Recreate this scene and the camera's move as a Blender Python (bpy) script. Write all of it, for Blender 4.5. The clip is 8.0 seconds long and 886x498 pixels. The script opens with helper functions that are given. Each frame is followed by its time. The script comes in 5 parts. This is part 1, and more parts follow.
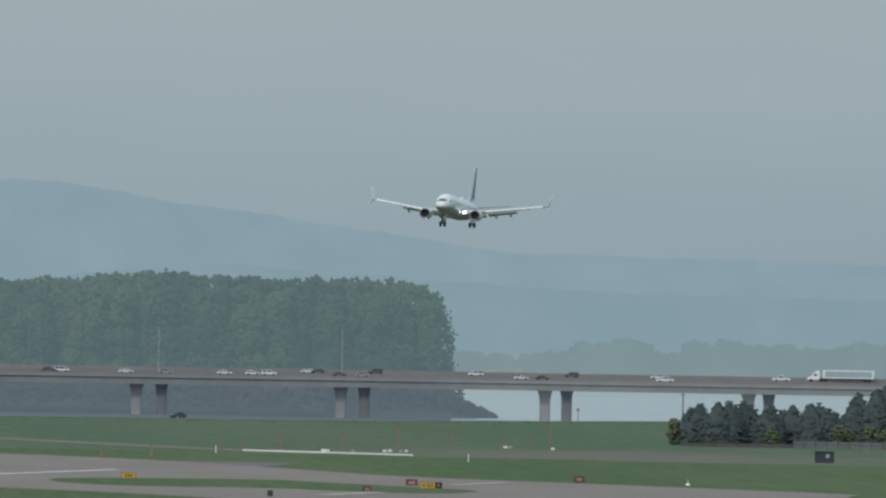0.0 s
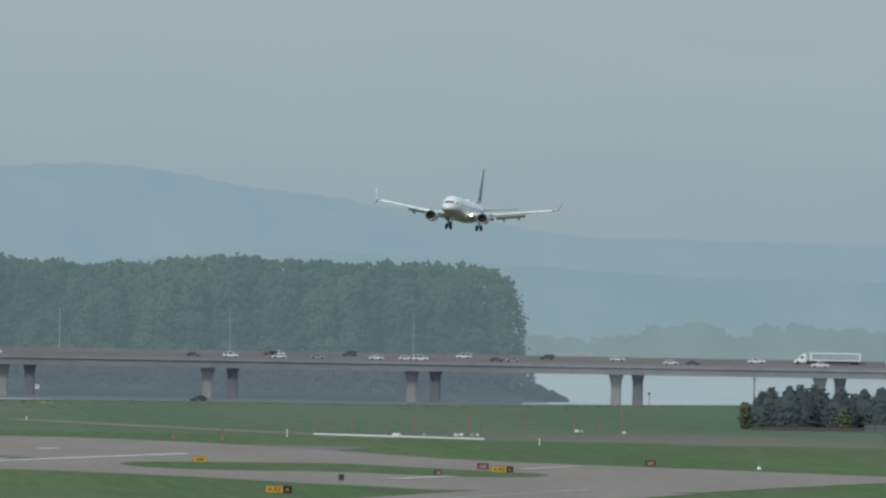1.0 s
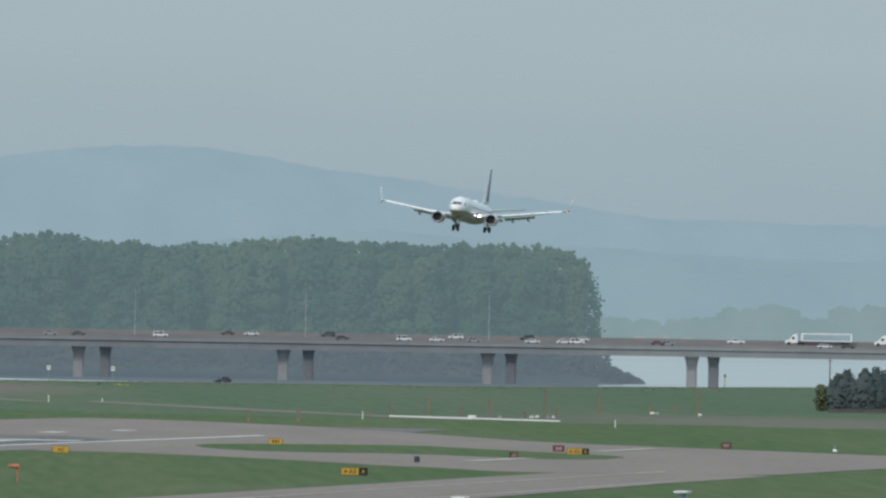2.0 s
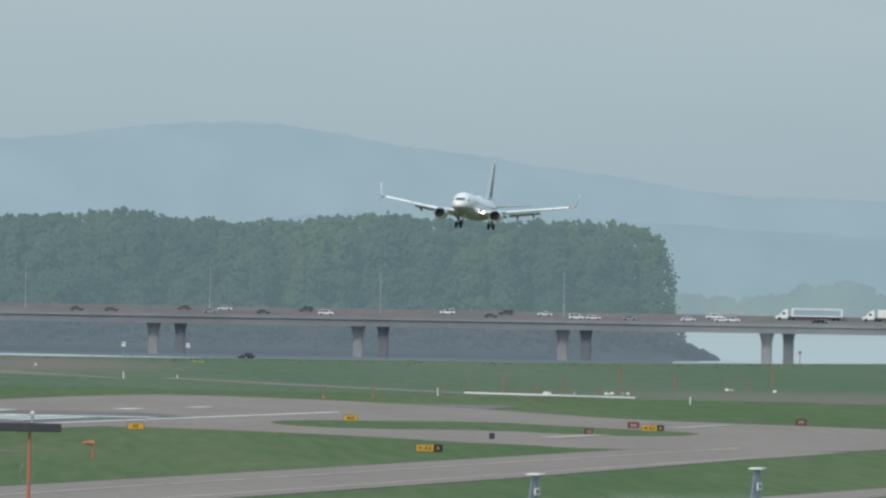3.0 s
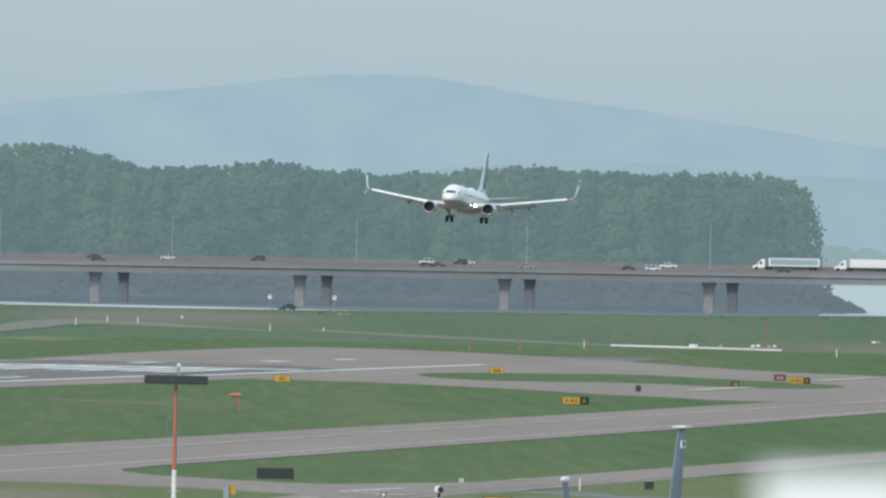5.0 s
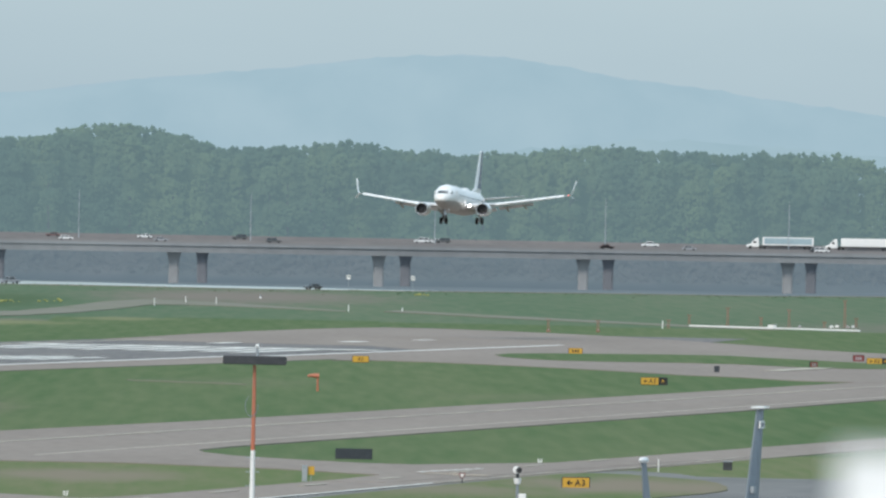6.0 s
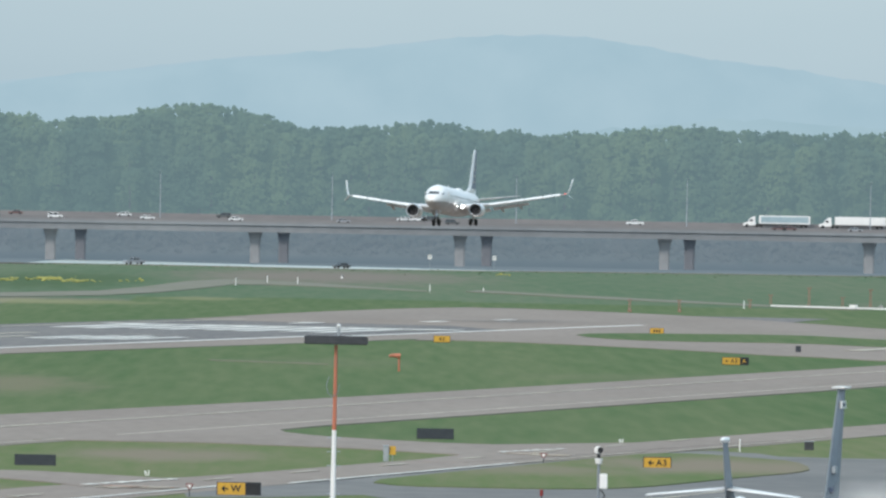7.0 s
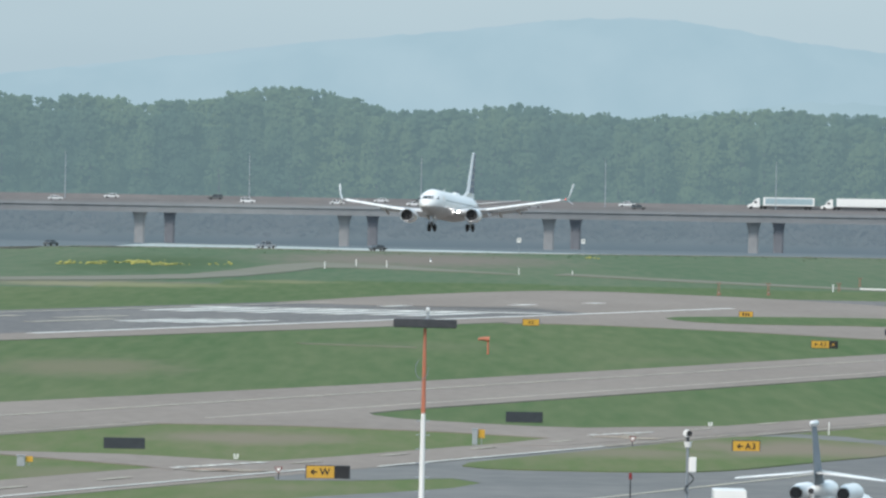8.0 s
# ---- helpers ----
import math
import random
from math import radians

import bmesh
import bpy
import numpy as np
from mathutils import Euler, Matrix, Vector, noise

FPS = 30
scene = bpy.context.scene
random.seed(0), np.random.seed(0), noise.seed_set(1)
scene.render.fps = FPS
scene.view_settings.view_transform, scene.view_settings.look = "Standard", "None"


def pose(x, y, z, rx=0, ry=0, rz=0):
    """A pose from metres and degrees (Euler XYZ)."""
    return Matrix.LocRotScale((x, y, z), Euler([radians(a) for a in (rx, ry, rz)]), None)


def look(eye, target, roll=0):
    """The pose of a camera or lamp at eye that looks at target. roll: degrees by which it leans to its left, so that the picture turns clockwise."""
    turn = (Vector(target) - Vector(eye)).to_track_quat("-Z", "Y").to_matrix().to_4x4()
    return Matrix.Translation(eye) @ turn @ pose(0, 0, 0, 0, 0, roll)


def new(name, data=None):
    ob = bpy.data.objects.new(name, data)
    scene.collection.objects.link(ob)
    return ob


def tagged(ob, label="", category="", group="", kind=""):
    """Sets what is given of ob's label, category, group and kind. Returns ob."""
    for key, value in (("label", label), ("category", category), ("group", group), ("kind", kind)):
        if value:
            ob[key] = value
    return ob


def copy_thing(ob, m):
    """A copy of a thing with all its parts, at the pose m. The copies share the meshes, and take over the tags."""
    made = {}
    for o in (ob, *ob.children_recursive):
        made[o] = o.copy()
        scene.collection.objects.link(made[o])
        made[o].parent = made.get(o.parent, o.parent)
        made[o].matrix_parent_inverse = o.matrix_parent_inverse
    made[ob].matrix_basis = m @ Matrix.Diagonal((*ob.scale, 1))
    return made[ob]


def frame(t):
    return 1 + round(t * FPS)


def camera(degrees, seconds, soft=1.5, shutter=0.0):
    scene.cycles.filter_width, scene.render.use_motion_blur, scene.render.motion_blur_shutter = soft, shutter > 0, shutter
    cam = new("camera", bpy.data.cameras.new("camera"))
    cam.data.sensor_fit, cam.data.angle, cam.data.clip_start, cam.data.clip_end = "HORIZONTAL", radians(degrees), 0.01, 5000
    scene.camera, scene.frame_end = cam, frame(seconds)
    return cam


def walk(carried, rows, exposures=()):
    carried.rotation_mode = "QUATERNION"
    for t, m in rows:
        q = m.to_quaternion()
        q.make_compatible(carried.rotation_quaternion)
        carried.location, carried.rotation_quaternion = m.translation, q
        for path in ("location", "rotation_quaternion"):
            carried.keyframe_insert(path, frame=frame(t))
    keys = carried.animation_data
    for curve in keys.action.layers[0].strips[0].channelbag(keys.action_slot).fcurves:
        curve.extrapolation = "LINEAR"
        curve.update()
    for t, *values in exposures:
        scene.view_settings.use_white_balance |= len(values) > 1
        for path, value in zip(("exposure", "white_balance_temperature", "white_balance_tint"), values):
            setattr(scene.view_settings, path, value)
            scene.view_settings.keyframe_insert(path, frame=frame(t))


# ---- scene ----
# Telephoto pan from a terrace beside an airfield: an airliner lands past a highway bridge.
TH = radians(13.0)          # runway bearing, clockwise from the view axis
EYE = 21.0                  # height of the camera over the airfield
FOV = 4.3
LENS = 784 / math.tan(radians(FOV / 2))
LEAN = 1.0                  # the camera leans to its left

cam = camera(FOV, 8.0, soft=2.5)
# seconds, turn to the right and tilt up, both in degrees
PAN = [(t, -math.degrees(ox / LENS), math.degrees((oy - 140.0) / LENS)) for t, ox, oy in (
    (0.0, -1092.0, 285.0), (0.5, -1030.5, 271.0), (1.0, -966.0, 256.5), (1.5, -899.0, 242.0),
    (3.0, -699.5, 183.5), (3.5, -634.0, 161.0), (4.0, -571.0, 138.0), (4.5, -507.0, 117.5),
    (6.0, -301.5, 65.0), (6.5, -230.0, 46.5), (7.0, -157.5, 29.5), (7.5, -82.5, 14.0), (8.0, 0.0, 0.0))]


def aim(right, up):
    """Camera pose: pan and tilt lie in the leaning picture, so they turn with it."""
    c, s_ = math.cos(radians(LEAN)), math.sin(radians(LEAN))
    ox, oy = -right, up + math.degrees(140.0 / LENS)      # shift of the picture against the last row
    pan = -(ox * c + oy * s_)
    tilt = -ox * s_ + oy * c - math.degrees(140.0 / LENS)
    return pose(0, 0, EYE, 0, 0, -pan) @ pose(0, 0, 0, 90 + tilt, 0, 0) @ pose(0, 0, 0, 0, 0, LEAN)


cam.data.dof.use_dof = True            # long lens focused on the airliner
cam.data.dof.focus_distance = 1900.0
cam.data.dof.aperture_fstop = 12.6
walk(cam, [(t, aim(r, u)) for t, r, u in PAN],
     exposures=[(0.0, -0.52), (1.5, -0.4), (3.0, -0.2), (4.5, -0.06), (6.0, 0.08), (8.0, 0.17)])

# ---- light: bright overcast ----
SUN_UP, SUN_ROUND = 42.0, 210.0
world = bpy.data.worlds.new("sky")
scene.world = world
world.use_nodes = True
wn, wl = world.node_tree.nodes, world.node_tree.links
wn.clear()
sky = wn.new("ShaderNodeTexSky")
sky.sky_type = "NISHITA"
sky.sun_disc = False
sky.sun_elevation, sky.sun_rotation = radians(SUN_UP), radians(SUN_ROUND)
sky.air_density, sky.dust_density = 1.2, 2.0
bg_sky = wn.new("ShaderNodeBackground")
bg_sky.inputs["Strength"].default_value = 0.05
wl.new(sky.outputs[0], bg_sky.inputs["Color"])
tc = wn.new("ShaderNodeTexCoord")
mp = wn.new("ShaderNodeMapping")
mp.inputs["Scale"].default_value = (14, 14, 60)
cl = wn.new("ShaderNodeTexNoise")
cl.inputs["Scale"].default_value = 1.0
cl.inputs["Detail"].default_value = 4
wl.new(tc.outputs["Generated"], mp.inputs[0])
wl.new(mp.outputs[0], cl.inputs["Vector"])
ramp = wn.new("ShaderNodeValToRGB")
ramp.color_ramp.elements[0].position, ramp.color_ramp.elements[1].position = 0.3, 0.75
ramp.color_ramp.elements[0].color = (0.326, 0.452, 0.545, 1)
ramp.color_ramp.elements[1].color = (0.367, 0.495, 0.583, 1)
wl.new(cl.outputs[0], ramp.inputs[0])
# clouds grow lighter towards the zenith
sep = wn.new("ShaderNodeSeparateXYZ")
wl.new(tc.outputs["Generated"], sep.inputs[0])
rise = wn.new("ShaderNodeFloatCurve")
curve = rise.mapping.curves[0]
curve.points[0].location, curve.points[1].location = (0.0, 0.44), (1.0, 0.86)
for place in ((0.012, 0.455), (0.028, 0.455), (0.08, 0.46), (0.4, 0.7)):
    curve.points.new(*place)
rise.mapping.update()
wl.new(sep.outputs["Z"], rise.inputs["Value"])
twice = wn.new("ShaderNodeMath")
twice.operation = "MULTIPLY"
twice.inputs[1].default_value = 2.0
wl.new(rise.outputs[0], twice.inputs[0])
bg_cloud = wn.new("ShaderNodeBackground")
wl.new(ramp.outputs[0], bg_cloud.inputs["Color"])
wl.new(twice.outputs[0], bg_cloud.inputs["Strength"])
both = wn.new("ShaderNodeAddShader")
out = wn.new("ShaderNodeOutputWorld")
wl.new(bg_sky.outputs[0], both.inputs[0])
wl.new(bg_cloud.outputs[0], both.inputs[1])
wl.new(both.outputs[0], out.inputs["Surface"])

sun_data = bpy.data.lights.new("sun", "SUN")
sun_data.energy, sun_data.angle, sun_data.color = 1.95, radians(14), (1.0, 0.93, 0.84)
sun = new("sun", sun_data)
sun.matrix_world = look((-1500, -2600, 2700), (0, 0, 0))


# ---- materials ----
def mat(name, a, b=None, rough=0.7, metal=0.0, scale=3.0, bump=0.0, bump_scale=None, spec=0.4, glow=None, glow_strength=1.0, coarse=None, coat=0.0, stretch=None, world_space=False, by_object=0.0, by_island=0.0):
    """A paint or surface: two colours mixed by fine and coarse noise, with relief."""
    m = bpy.data.materials.new(name)
    m.use_nodes = True
    n, l = m.node_tree.nodes, m.node_tree.links
    p = n["Principled BSDF"]
    p.inputs["Roughness"].default_value = rough
    p.inputs["Metallic"].default_value = metal
    p.inputs["Specular IOR Level"].default_value = spec
    p.inputs["Coat Weight"].default_value = coat
    b = b or tuple(c * 0.85 for c in a)
    co = n.new("ShaderNodeTexCoord")
    src = co.outputs["Object"]
    if world_space:
        src = n.new("ShaderNodeNewGeometry").outputs["Position"]
    if stretch:
        ma = n.new("ShaderNodeMapping")
        ma.inputs["Scale"].default_value = stretch
        ma.inputs["Rotation"].default_value = (0, 0, TH)
        l.new(src, ma.inputs[0])
        src = ma.outputs[0]
    fine = n.new("ShaderNodeTexNoise")
    fine.inputs["Scale"].default_value, fine.inputs["Detail"].default_value = scale, 6
    big = n.new("ShaderNodeTexNoise")
    big.inputs["Scale"].default_value, big.inputs["Detail"].default_value = coarse or scale * 0.13, 3
    l.new(src, fine.inputs["Vector"])
    l.new(src, big.inputs["Vector"])
    add = n.new("ShaderNodeMath")
    add.operation = "ADD"
    l.new(fine.outputs[0], add.inputs[0])
    l.new(big.outputs[0], add.inputs[1])
    mr = n.new("ShaderNodeMapRange")
    mr.inputs["From Min"].default_value, mr.inputs["From Max"].default_value = 0.75, 1.25
    l.new(add.outputs[0], mr.inputs["Value"])
    value = mr.outputs[0]
    if by_object or by_island:
        rnd = n.new("ShaderNodeObjectInfo").outputs["Random"] if by_object else n.new("ShaderNodeNewGeometry").outputs["Random Per Island"]
        mx = n.new("ShaderNodeMix")
        mx.inputs["Factor"].default_value = by_object or by_island
        l.new(value, mx.inputs["A"])
        l.new(rnd, mx.inputs["B"])
        value = mx.outputs["Result"]
    mix = n.new("ShaderNodeMix")
    mix.data_type = "RGBA"
    mix.inputs["A"].default_value, mix.inputs["B"].default_value = (*a, 1), (*b, 1)
    l.new(value, mix.inputs["Factor"])
    l.new(mix.outputs["Result"], p.inputs["Base Color"])
    if bump:
        bn = n.new("ShaderNodeTexNoise")
        bn.inputs["Scale"].default_value, bn.inputs["Detail"].default_value = bump_scale or scale, 5
        l.new(src, bn.inputs["Vector"])
        bu = n.new("ShaderNodeBump")
        bu.inputs["Strength"].default_value = bump
        l.new(bn.outputs[0], bu.inputs["Height"])
        l.new(bu.outputs[0], p.inputs["Normal"])
    if glow:
        p.inputs["Emission Color"].default_value = (*glow, 1)
        p.inputs["Emission Strength"].default_value = glow_strength
    return m


GRASS = mat("grass", (0.067, 0.111, 0.04), (0.117, 0.14, 0.063), 0.95, scale=0.4, coarse=0.02, bump=0.4, bump_scale=1.2, spec=0.1, stretch=(1.2, 0.05, 1), world_space=True)
MEADOW = mat("meadow", (0.076, 0.122, 0.064), (0.124, 0.146, 0.088), 0.95, scale=0.3, coarse=0.014, bump=0.4, bump_scale=1.0, spec=0.1, stretch=(1.2, 0.05, 1), world_space=True)
ASPHALT = mat("asphalt", (0.213, 0.172, 0.144), (0.255, 0.208, 0.175), 0.9, scale=0.35, coarse=0.03, bump=0.2, bump_scale=6, spec=0.25, stretch=(2, 0.3, 1), world_space=True)
RUNWAY = mat("runway_asphalt", (0.128, 0.118, 0.114), (0.18, 0.163, 0.15), 0.9, scale=0.3, coarse=0.03, bump=0.2, bump_scale=6, spec=0.25, stretch=(3, 0.15, 1), world_space=True)
APRON = mat("apron_asphalt", (0.13, 0.125, 0.12), (0.19, 0.178, 0.165), 0.9, scale=0.4, coarse=0.05, bump=0.2, bump_scale=6, spec=0.25, world_space=True)
DRY_GRASS = mat("dry_grass", (0.096, 0.135, 0.046), (0.146, 0.152, 0.074), 0.95, scale=0.5, coarse=0.05, bump=0.5, bump_scale=1.2, spec=0.1, stretch=(1.3, 0.08, 1), world_space=True)
DIRT = mat("dry_gravel", (0.21, 0.19, 0.16), (0.17, 0.17, 0.12), 0.95, scale=0.3, bump=0.3, spec=0.1, world_space=True)
PAINT = mat("road_paint", (0.84, 0.8, 0.73), (0.58, 0.55, 0.5), 0.7, scale=0.9, world_space=True)
PAINT_WORN = mat("worn_paint", (0.5, 0.44, 0.34), (0.31, 0.28, 0.23), 0.8, scale=0.7, world_space=True)
# the sky's pale reflection is put into the base colour of the water
WATER = mat("river_water", (0.44, 0.46, 0.42), (0.36, 0.39, 0.365), 0.45, scale=0.03, coarse=0.008, bump=0.35, bump_scale=0.25, spec=0.5, stretch=(0.3, 3.0, 1), world_space=True)
CONCRETE = mat("bridge_concrete", (0.25, 0.258, 0.268), (0.205, 0.212, 0.222), 0.85, scale=0.25, bump=0.2, bump_scale=3)
PIER = mat("weathered_pier_concrete", (0.31, 0.315, 0.325), (0.26, 0.265, 0.275), 0.9, scale=0.3, bump=0.2, bump_scale=3)
# darker copy for the far row of piers: their shade is put into the colour
PIER_SHADED = mat("shaded_pier_concrete", (0.21, 0.22, 0.245), (0.175, 0.185, 0.21), 0.9, scale=0.3, bump=0.2, bump_scale=3)
CONCRETE_DARK = mat("stained_concrete", (0.235, 0.222, 0.22), (0.195, 0.188, 0.19), 0.9, scale=0.2, bump=0.2, bump_scale=3)
# far haze is put into the emission of the wood's leaves and scrub
LEAF = mat("haze_lit_cottonwood_leaves", (0.024, 0.04, 0.028), (0.054, 0.072, 0.034), 0.95, scale=0.09, coarse=0.03, spec=0.05, world_space=True, stretch=(1.0, 1.0, 0.45), by_island=0.04, glow=(0.59, 0.9, 1.01), glow_strength=0.19)
LEAF_FAR = mat("haze_lit_bank_scrub", (0.028, 0.034, 0.03), (0.05, 0.05, 0.046), 0.95, scale=0.09, coarse=0.03, spec=0.05, world_space=True, by_island=0.04, glow=(0.68, 0.92, 1.12), glow_strength=0.172)
CONIFER = mat("conifer_needles", (0.062, 0.08, 0.086), (0.08, 0.1, 0.094), 0.95, scale=0.6, spec=0.05, by_island=0.1)
SHRUB = mat("spring_leaves", (0.12, 0.13, 0.075), (0.085, 0.1, 0.062), 0.8, scale=1.2, bump=0.3, spec=0.1, by_island=0.3)
BARK = mat("bark", (0.1, 0.085, 0.07), (0.06, 0.05, 0.045), 0.9, scale=1.5, bump=0.6)
FLOWER = mat("yellow_broom", (0.44, 0.39, 0.1), (0.24, 0.25, 0.09), 0.9, scale=1.0, by_island=0.5)
WHITE = mat("white_paint", (0.84, 0.815, 0.79), (0.77, 0.75, 0.73), 0.35, scale=1.5, coat=0.2)
LIGHT_GREY = mat("grey_belly_paint", (0.42, 0.385, 0.37), (0.36, 0.335, 0.325), 0.4, scale=1.2)
WING = mat("wing_paint", (0.62, 0.62, 0.63), (0.55, 0.55, 0.56), 0.4, scale=1.2)
ALU = mat("bare_aluminium", (0.62, 0.63, 0.65), (0.5, 0.51, 0.53), 0.32, metal=0.85, scale=2.0)
NAVY = mat("navy_paint", (0.055, 0.075, 0.13), (0.08, 0.1, 0.16), 0.35, scale=1.0)
GREY_FIN = mat("tail_grey", (0.24, 0.262, 0.285), (0.19, 0.21, 0.232), 0.6, scale=1.5)
RUBBER = mat("rubber", (0.02, 0.02, 0.022), (0.035, 0.035, 0.035), 0.8, scale=4)
DARK = mat("dark_metal", (0.035, 0.037, 0.042), (0.06, 0.062, 0.066), 0.55, scale=3)
INTAKE = mat("intake_shadow", (0.03, 0.03, 0.034), (0.05, 0.05, 0.054), 0.5, metal=0.3, scale=4)
GLASS = mat("tinted_glass", (0.02, 0.025, 0.03), (0.03, 0.035, 0.04), 0.08, scale=2, spec=0.8)
STEEL = mat("galvanised_steel", (0.42, 0.44, 0.46), (0.33, 0.35, 0.37), 0.5, metal=0.5, scale=3)
# haze over the approach lights is put into this orange; road dashes share it
ORANGE_MUTED = mat("muted_orange", (0.32, 0.17, 0.12), (0.27, 0.17, 0.13), 0.8, scale=2)
ORANGE = mat("orange_paint", (0.5, 0.15, 0.08), (0.42, 0.16, 0.1), 0.6, scale=2)
YELLOW = mat("sign_yellow", (0.6, 0.34, 0.04), (0.52, 0.3, 0.05), 0.5, scale=2)
BLACK = mat("sign_black", (0.018, 0.018, 0.02), (0.03, 0.03, 0.032), 0.5, scale=2)
SIGN_BACK = mat("sign_back", (0.03, 0.036, 0.045), (0.045, 0.05, 0.06), 0.6, scale=1.5)
RED = mat("sign_red", (0.22, 0.045, 0.04), (0.17, 0.04, 0.038), 0.5, scale=2)
MAROON = mat("faded_red", (0.3, 0.1, 0.07), (0.22, 0.08, 0.06), 0.7, scale=2)
LAMP_ON = mat("landing_light_on", (1, 1, 1), rough=0.3, glow=(1.0, 0.98, 0.94), glow_strength=14)
NAV_RED = mat("red_nav_light", (0.9, 0.1, 0.1), rough=0.3, glow=(1.0, 0.16, 0.12), glow_strength=1.5)
BEACON = mat("red_beacon_glass", (0.25, 0.02, 0.02), (0.2, 0.02, 0.02), 0.2)
FENCE_PALE = mat("weathered_fence", (0.17, 0.18, 0.185), (0.12, 0.135, 0.125), 0.85, scale=0.5, by_object=0.4)
FENCE_RED = mat("rusty_fence", (0.13, 0.1, 0.1), (0.085, 0.085, 0.08), 0.85, scale=0.5, by_object=0.4)
# haze and blur over the cabin windows are put into this pale grey
WINDOW_PALE = mat("pale_window", (0.3, 0.3, 0.32), (0.24, 0.24, 0.26), 0.3)
BLUE_PANEL = mat("pale_blue_panel", (0.28, 0.37, 0.41), (0.34, 0.43, 0.46), 0.5, scale=0.8)
CAR_PAINTS = {
    "white": mat("car_white", (0.78, 0.78, 0.78), (0.7, 0.7, 0.7), 0.3, coat=0.5),
    "silver": mat("car_silver", (0.38, 0.39, 0.41), (0.33, 0.34, 0.36), 0.35, metal=0.4, coat=0.5),
    "dark": mat("car_dark", (0.075, 0.08, 0.085), (0.095, 0.098, 0.1), 0.35, coat=0.5),
    "red": mat("car_red", (0.17, 0.09, 0.085), (0.14, 0.08, 0.076), 0.4, coat=0.4),
}


def worn(m, colour, patches, grain=0.25):
    """Worn or dry patches with ragged edges: (x, y, half width, half length, strength) on the ground."""
    n, l = m.node_tree.nodes, m.node_tree.links
    p = n["Principled BSDF"]
    src = p.inputs["Base Color"].links[0].from_socket
    pos = n.new("ShaderNodeNewGeometry").outputs["Position"]
    st = n.new("ShaderNodeMapping")
    st.inputs["Scale"].default_value = (1.0, 0.12, 1.0)
    l.new(pos, st.inputs[0])
    tn = n.new("ShaderNodeTexNoise")
    tn.inputs["Scale"].default_value, tn.inputs["Detail"].default_value = grain, 5
    l.new(st.outputs[0], tn.inputs["Vector"])
    total = None
    for x, y, rx, ry, k in patches:
        ma = n.new("ShaderNodeMapping")
        ma.inputs["Location"].default_value = (-x / rx, -y / ry, 0)
        ma.inputs["Scale"].default_value = (1 / rx, 1 / ry, 0)
        l.new(pos, ma.inputs[0])
        ln = n.new("ShaderNodeVectorMath")
        ln.operation = "LENGTH"
        l.new(ma.outputs[0], ln.inputs[0])
        ad = n.new("ShaderNodeMath")
        ad.operation = "ADD"
        l.new(ln.outputs["Value"], ad.inputs[0])
        l.new(tn.outputs[0], ad.inputs[1])
        mr = n.new("ShaderNodeMapRange")
        mr.interpolation_type = "SMOOTHSTEP"
        mr.inputs["From Min"].default_value, mr.inputs["From Max"].default_value = 1.75, 0.75
        mr.inputs["To Max"].default_value = k
        l.new(ad.outputs[0], mr.inputs["Value"])
        if total is None:
            total = mr.outputs[0]
        else:
            mx = n.new("ShaderNodeMath")
            mx.operation = "MAXIMUM"
            l.new(total, mx.inputs[0])
            l.new(mr.outputs[0], mx.inputs[1])
            total = mx.outputs[0]
    mix = n.new("ShaderNodeMix")
    mix.data_type = "RGBA"
    mix.inputs["B"].default_value = (*colour, 1)
    l.new(total, mix.inputs["Factor"])
    l.new(src, mix.inputs["A"])
    l.new(mix.outputs["Result"], p.inputs["Base Color"])


worn(GRASS, (0.25, 0.225, 0.125), ((-58, 2068, 26, 50, 0.7), (-28, 2164, 10, 40, 0.5)))
worn(GRASS, (0.17, 0.15, 0.095), ((-36.7, 1221, 12, 70, 0.8), (-3.3, 1406, 12, 50, 0.25), (30, 1330, 14, 30, 0.25)))
worn(MEADOW, (0.18, 0.15, 0.122), ((-7, 2735, 40, 260, 1.0), (-60, 2080, 30, 70, 0.7), (150, 2200, 60, 160, 0.7)))
worn(MEADOW, (0.25, 0.225, 0.125), ((-58, 2068, 26, 50, 0.7), (-28, 2164, 10, 40, 0.5)))
worn(MEADOW, (0.06, 0.095, 0.04), ((-64, 2520, 22, 260, 0.9),))
worn(DRY_GRASS, (0.2, 0.165, 0.118), ((-14.5, 912, 9.5, 25, 0.95), (28, 902, 12, 34, 1.0), (14, 880, 9, 20, 0.75), (-11.7, 773, 6, 11, 0.35), (-26, 800, 5, 20, 0.5)))


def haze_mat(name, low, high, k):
    """Far distance with the haze of moist air put into its emission: it glows with the light of the sky, a little
    mottled.
    """
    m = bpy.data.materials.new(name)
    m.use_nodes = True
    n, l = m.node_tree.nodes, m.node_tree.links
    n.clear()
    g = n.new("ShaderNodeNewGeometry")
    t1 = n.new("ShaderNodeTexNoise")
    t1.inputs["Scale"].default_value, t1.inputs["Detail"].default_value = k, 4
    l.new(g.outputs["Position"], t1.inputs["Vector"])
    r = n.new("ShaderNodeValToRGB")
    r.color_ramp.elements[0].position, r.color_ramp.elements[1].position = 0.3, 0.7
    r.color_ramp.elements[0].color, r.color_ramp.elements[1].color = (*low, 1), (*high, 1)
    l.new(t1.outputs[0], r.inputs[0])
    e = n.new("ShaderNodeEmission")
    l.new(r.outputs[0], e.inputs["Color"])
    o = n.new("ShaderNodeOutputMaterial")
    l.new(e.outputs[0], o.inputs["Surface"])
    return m


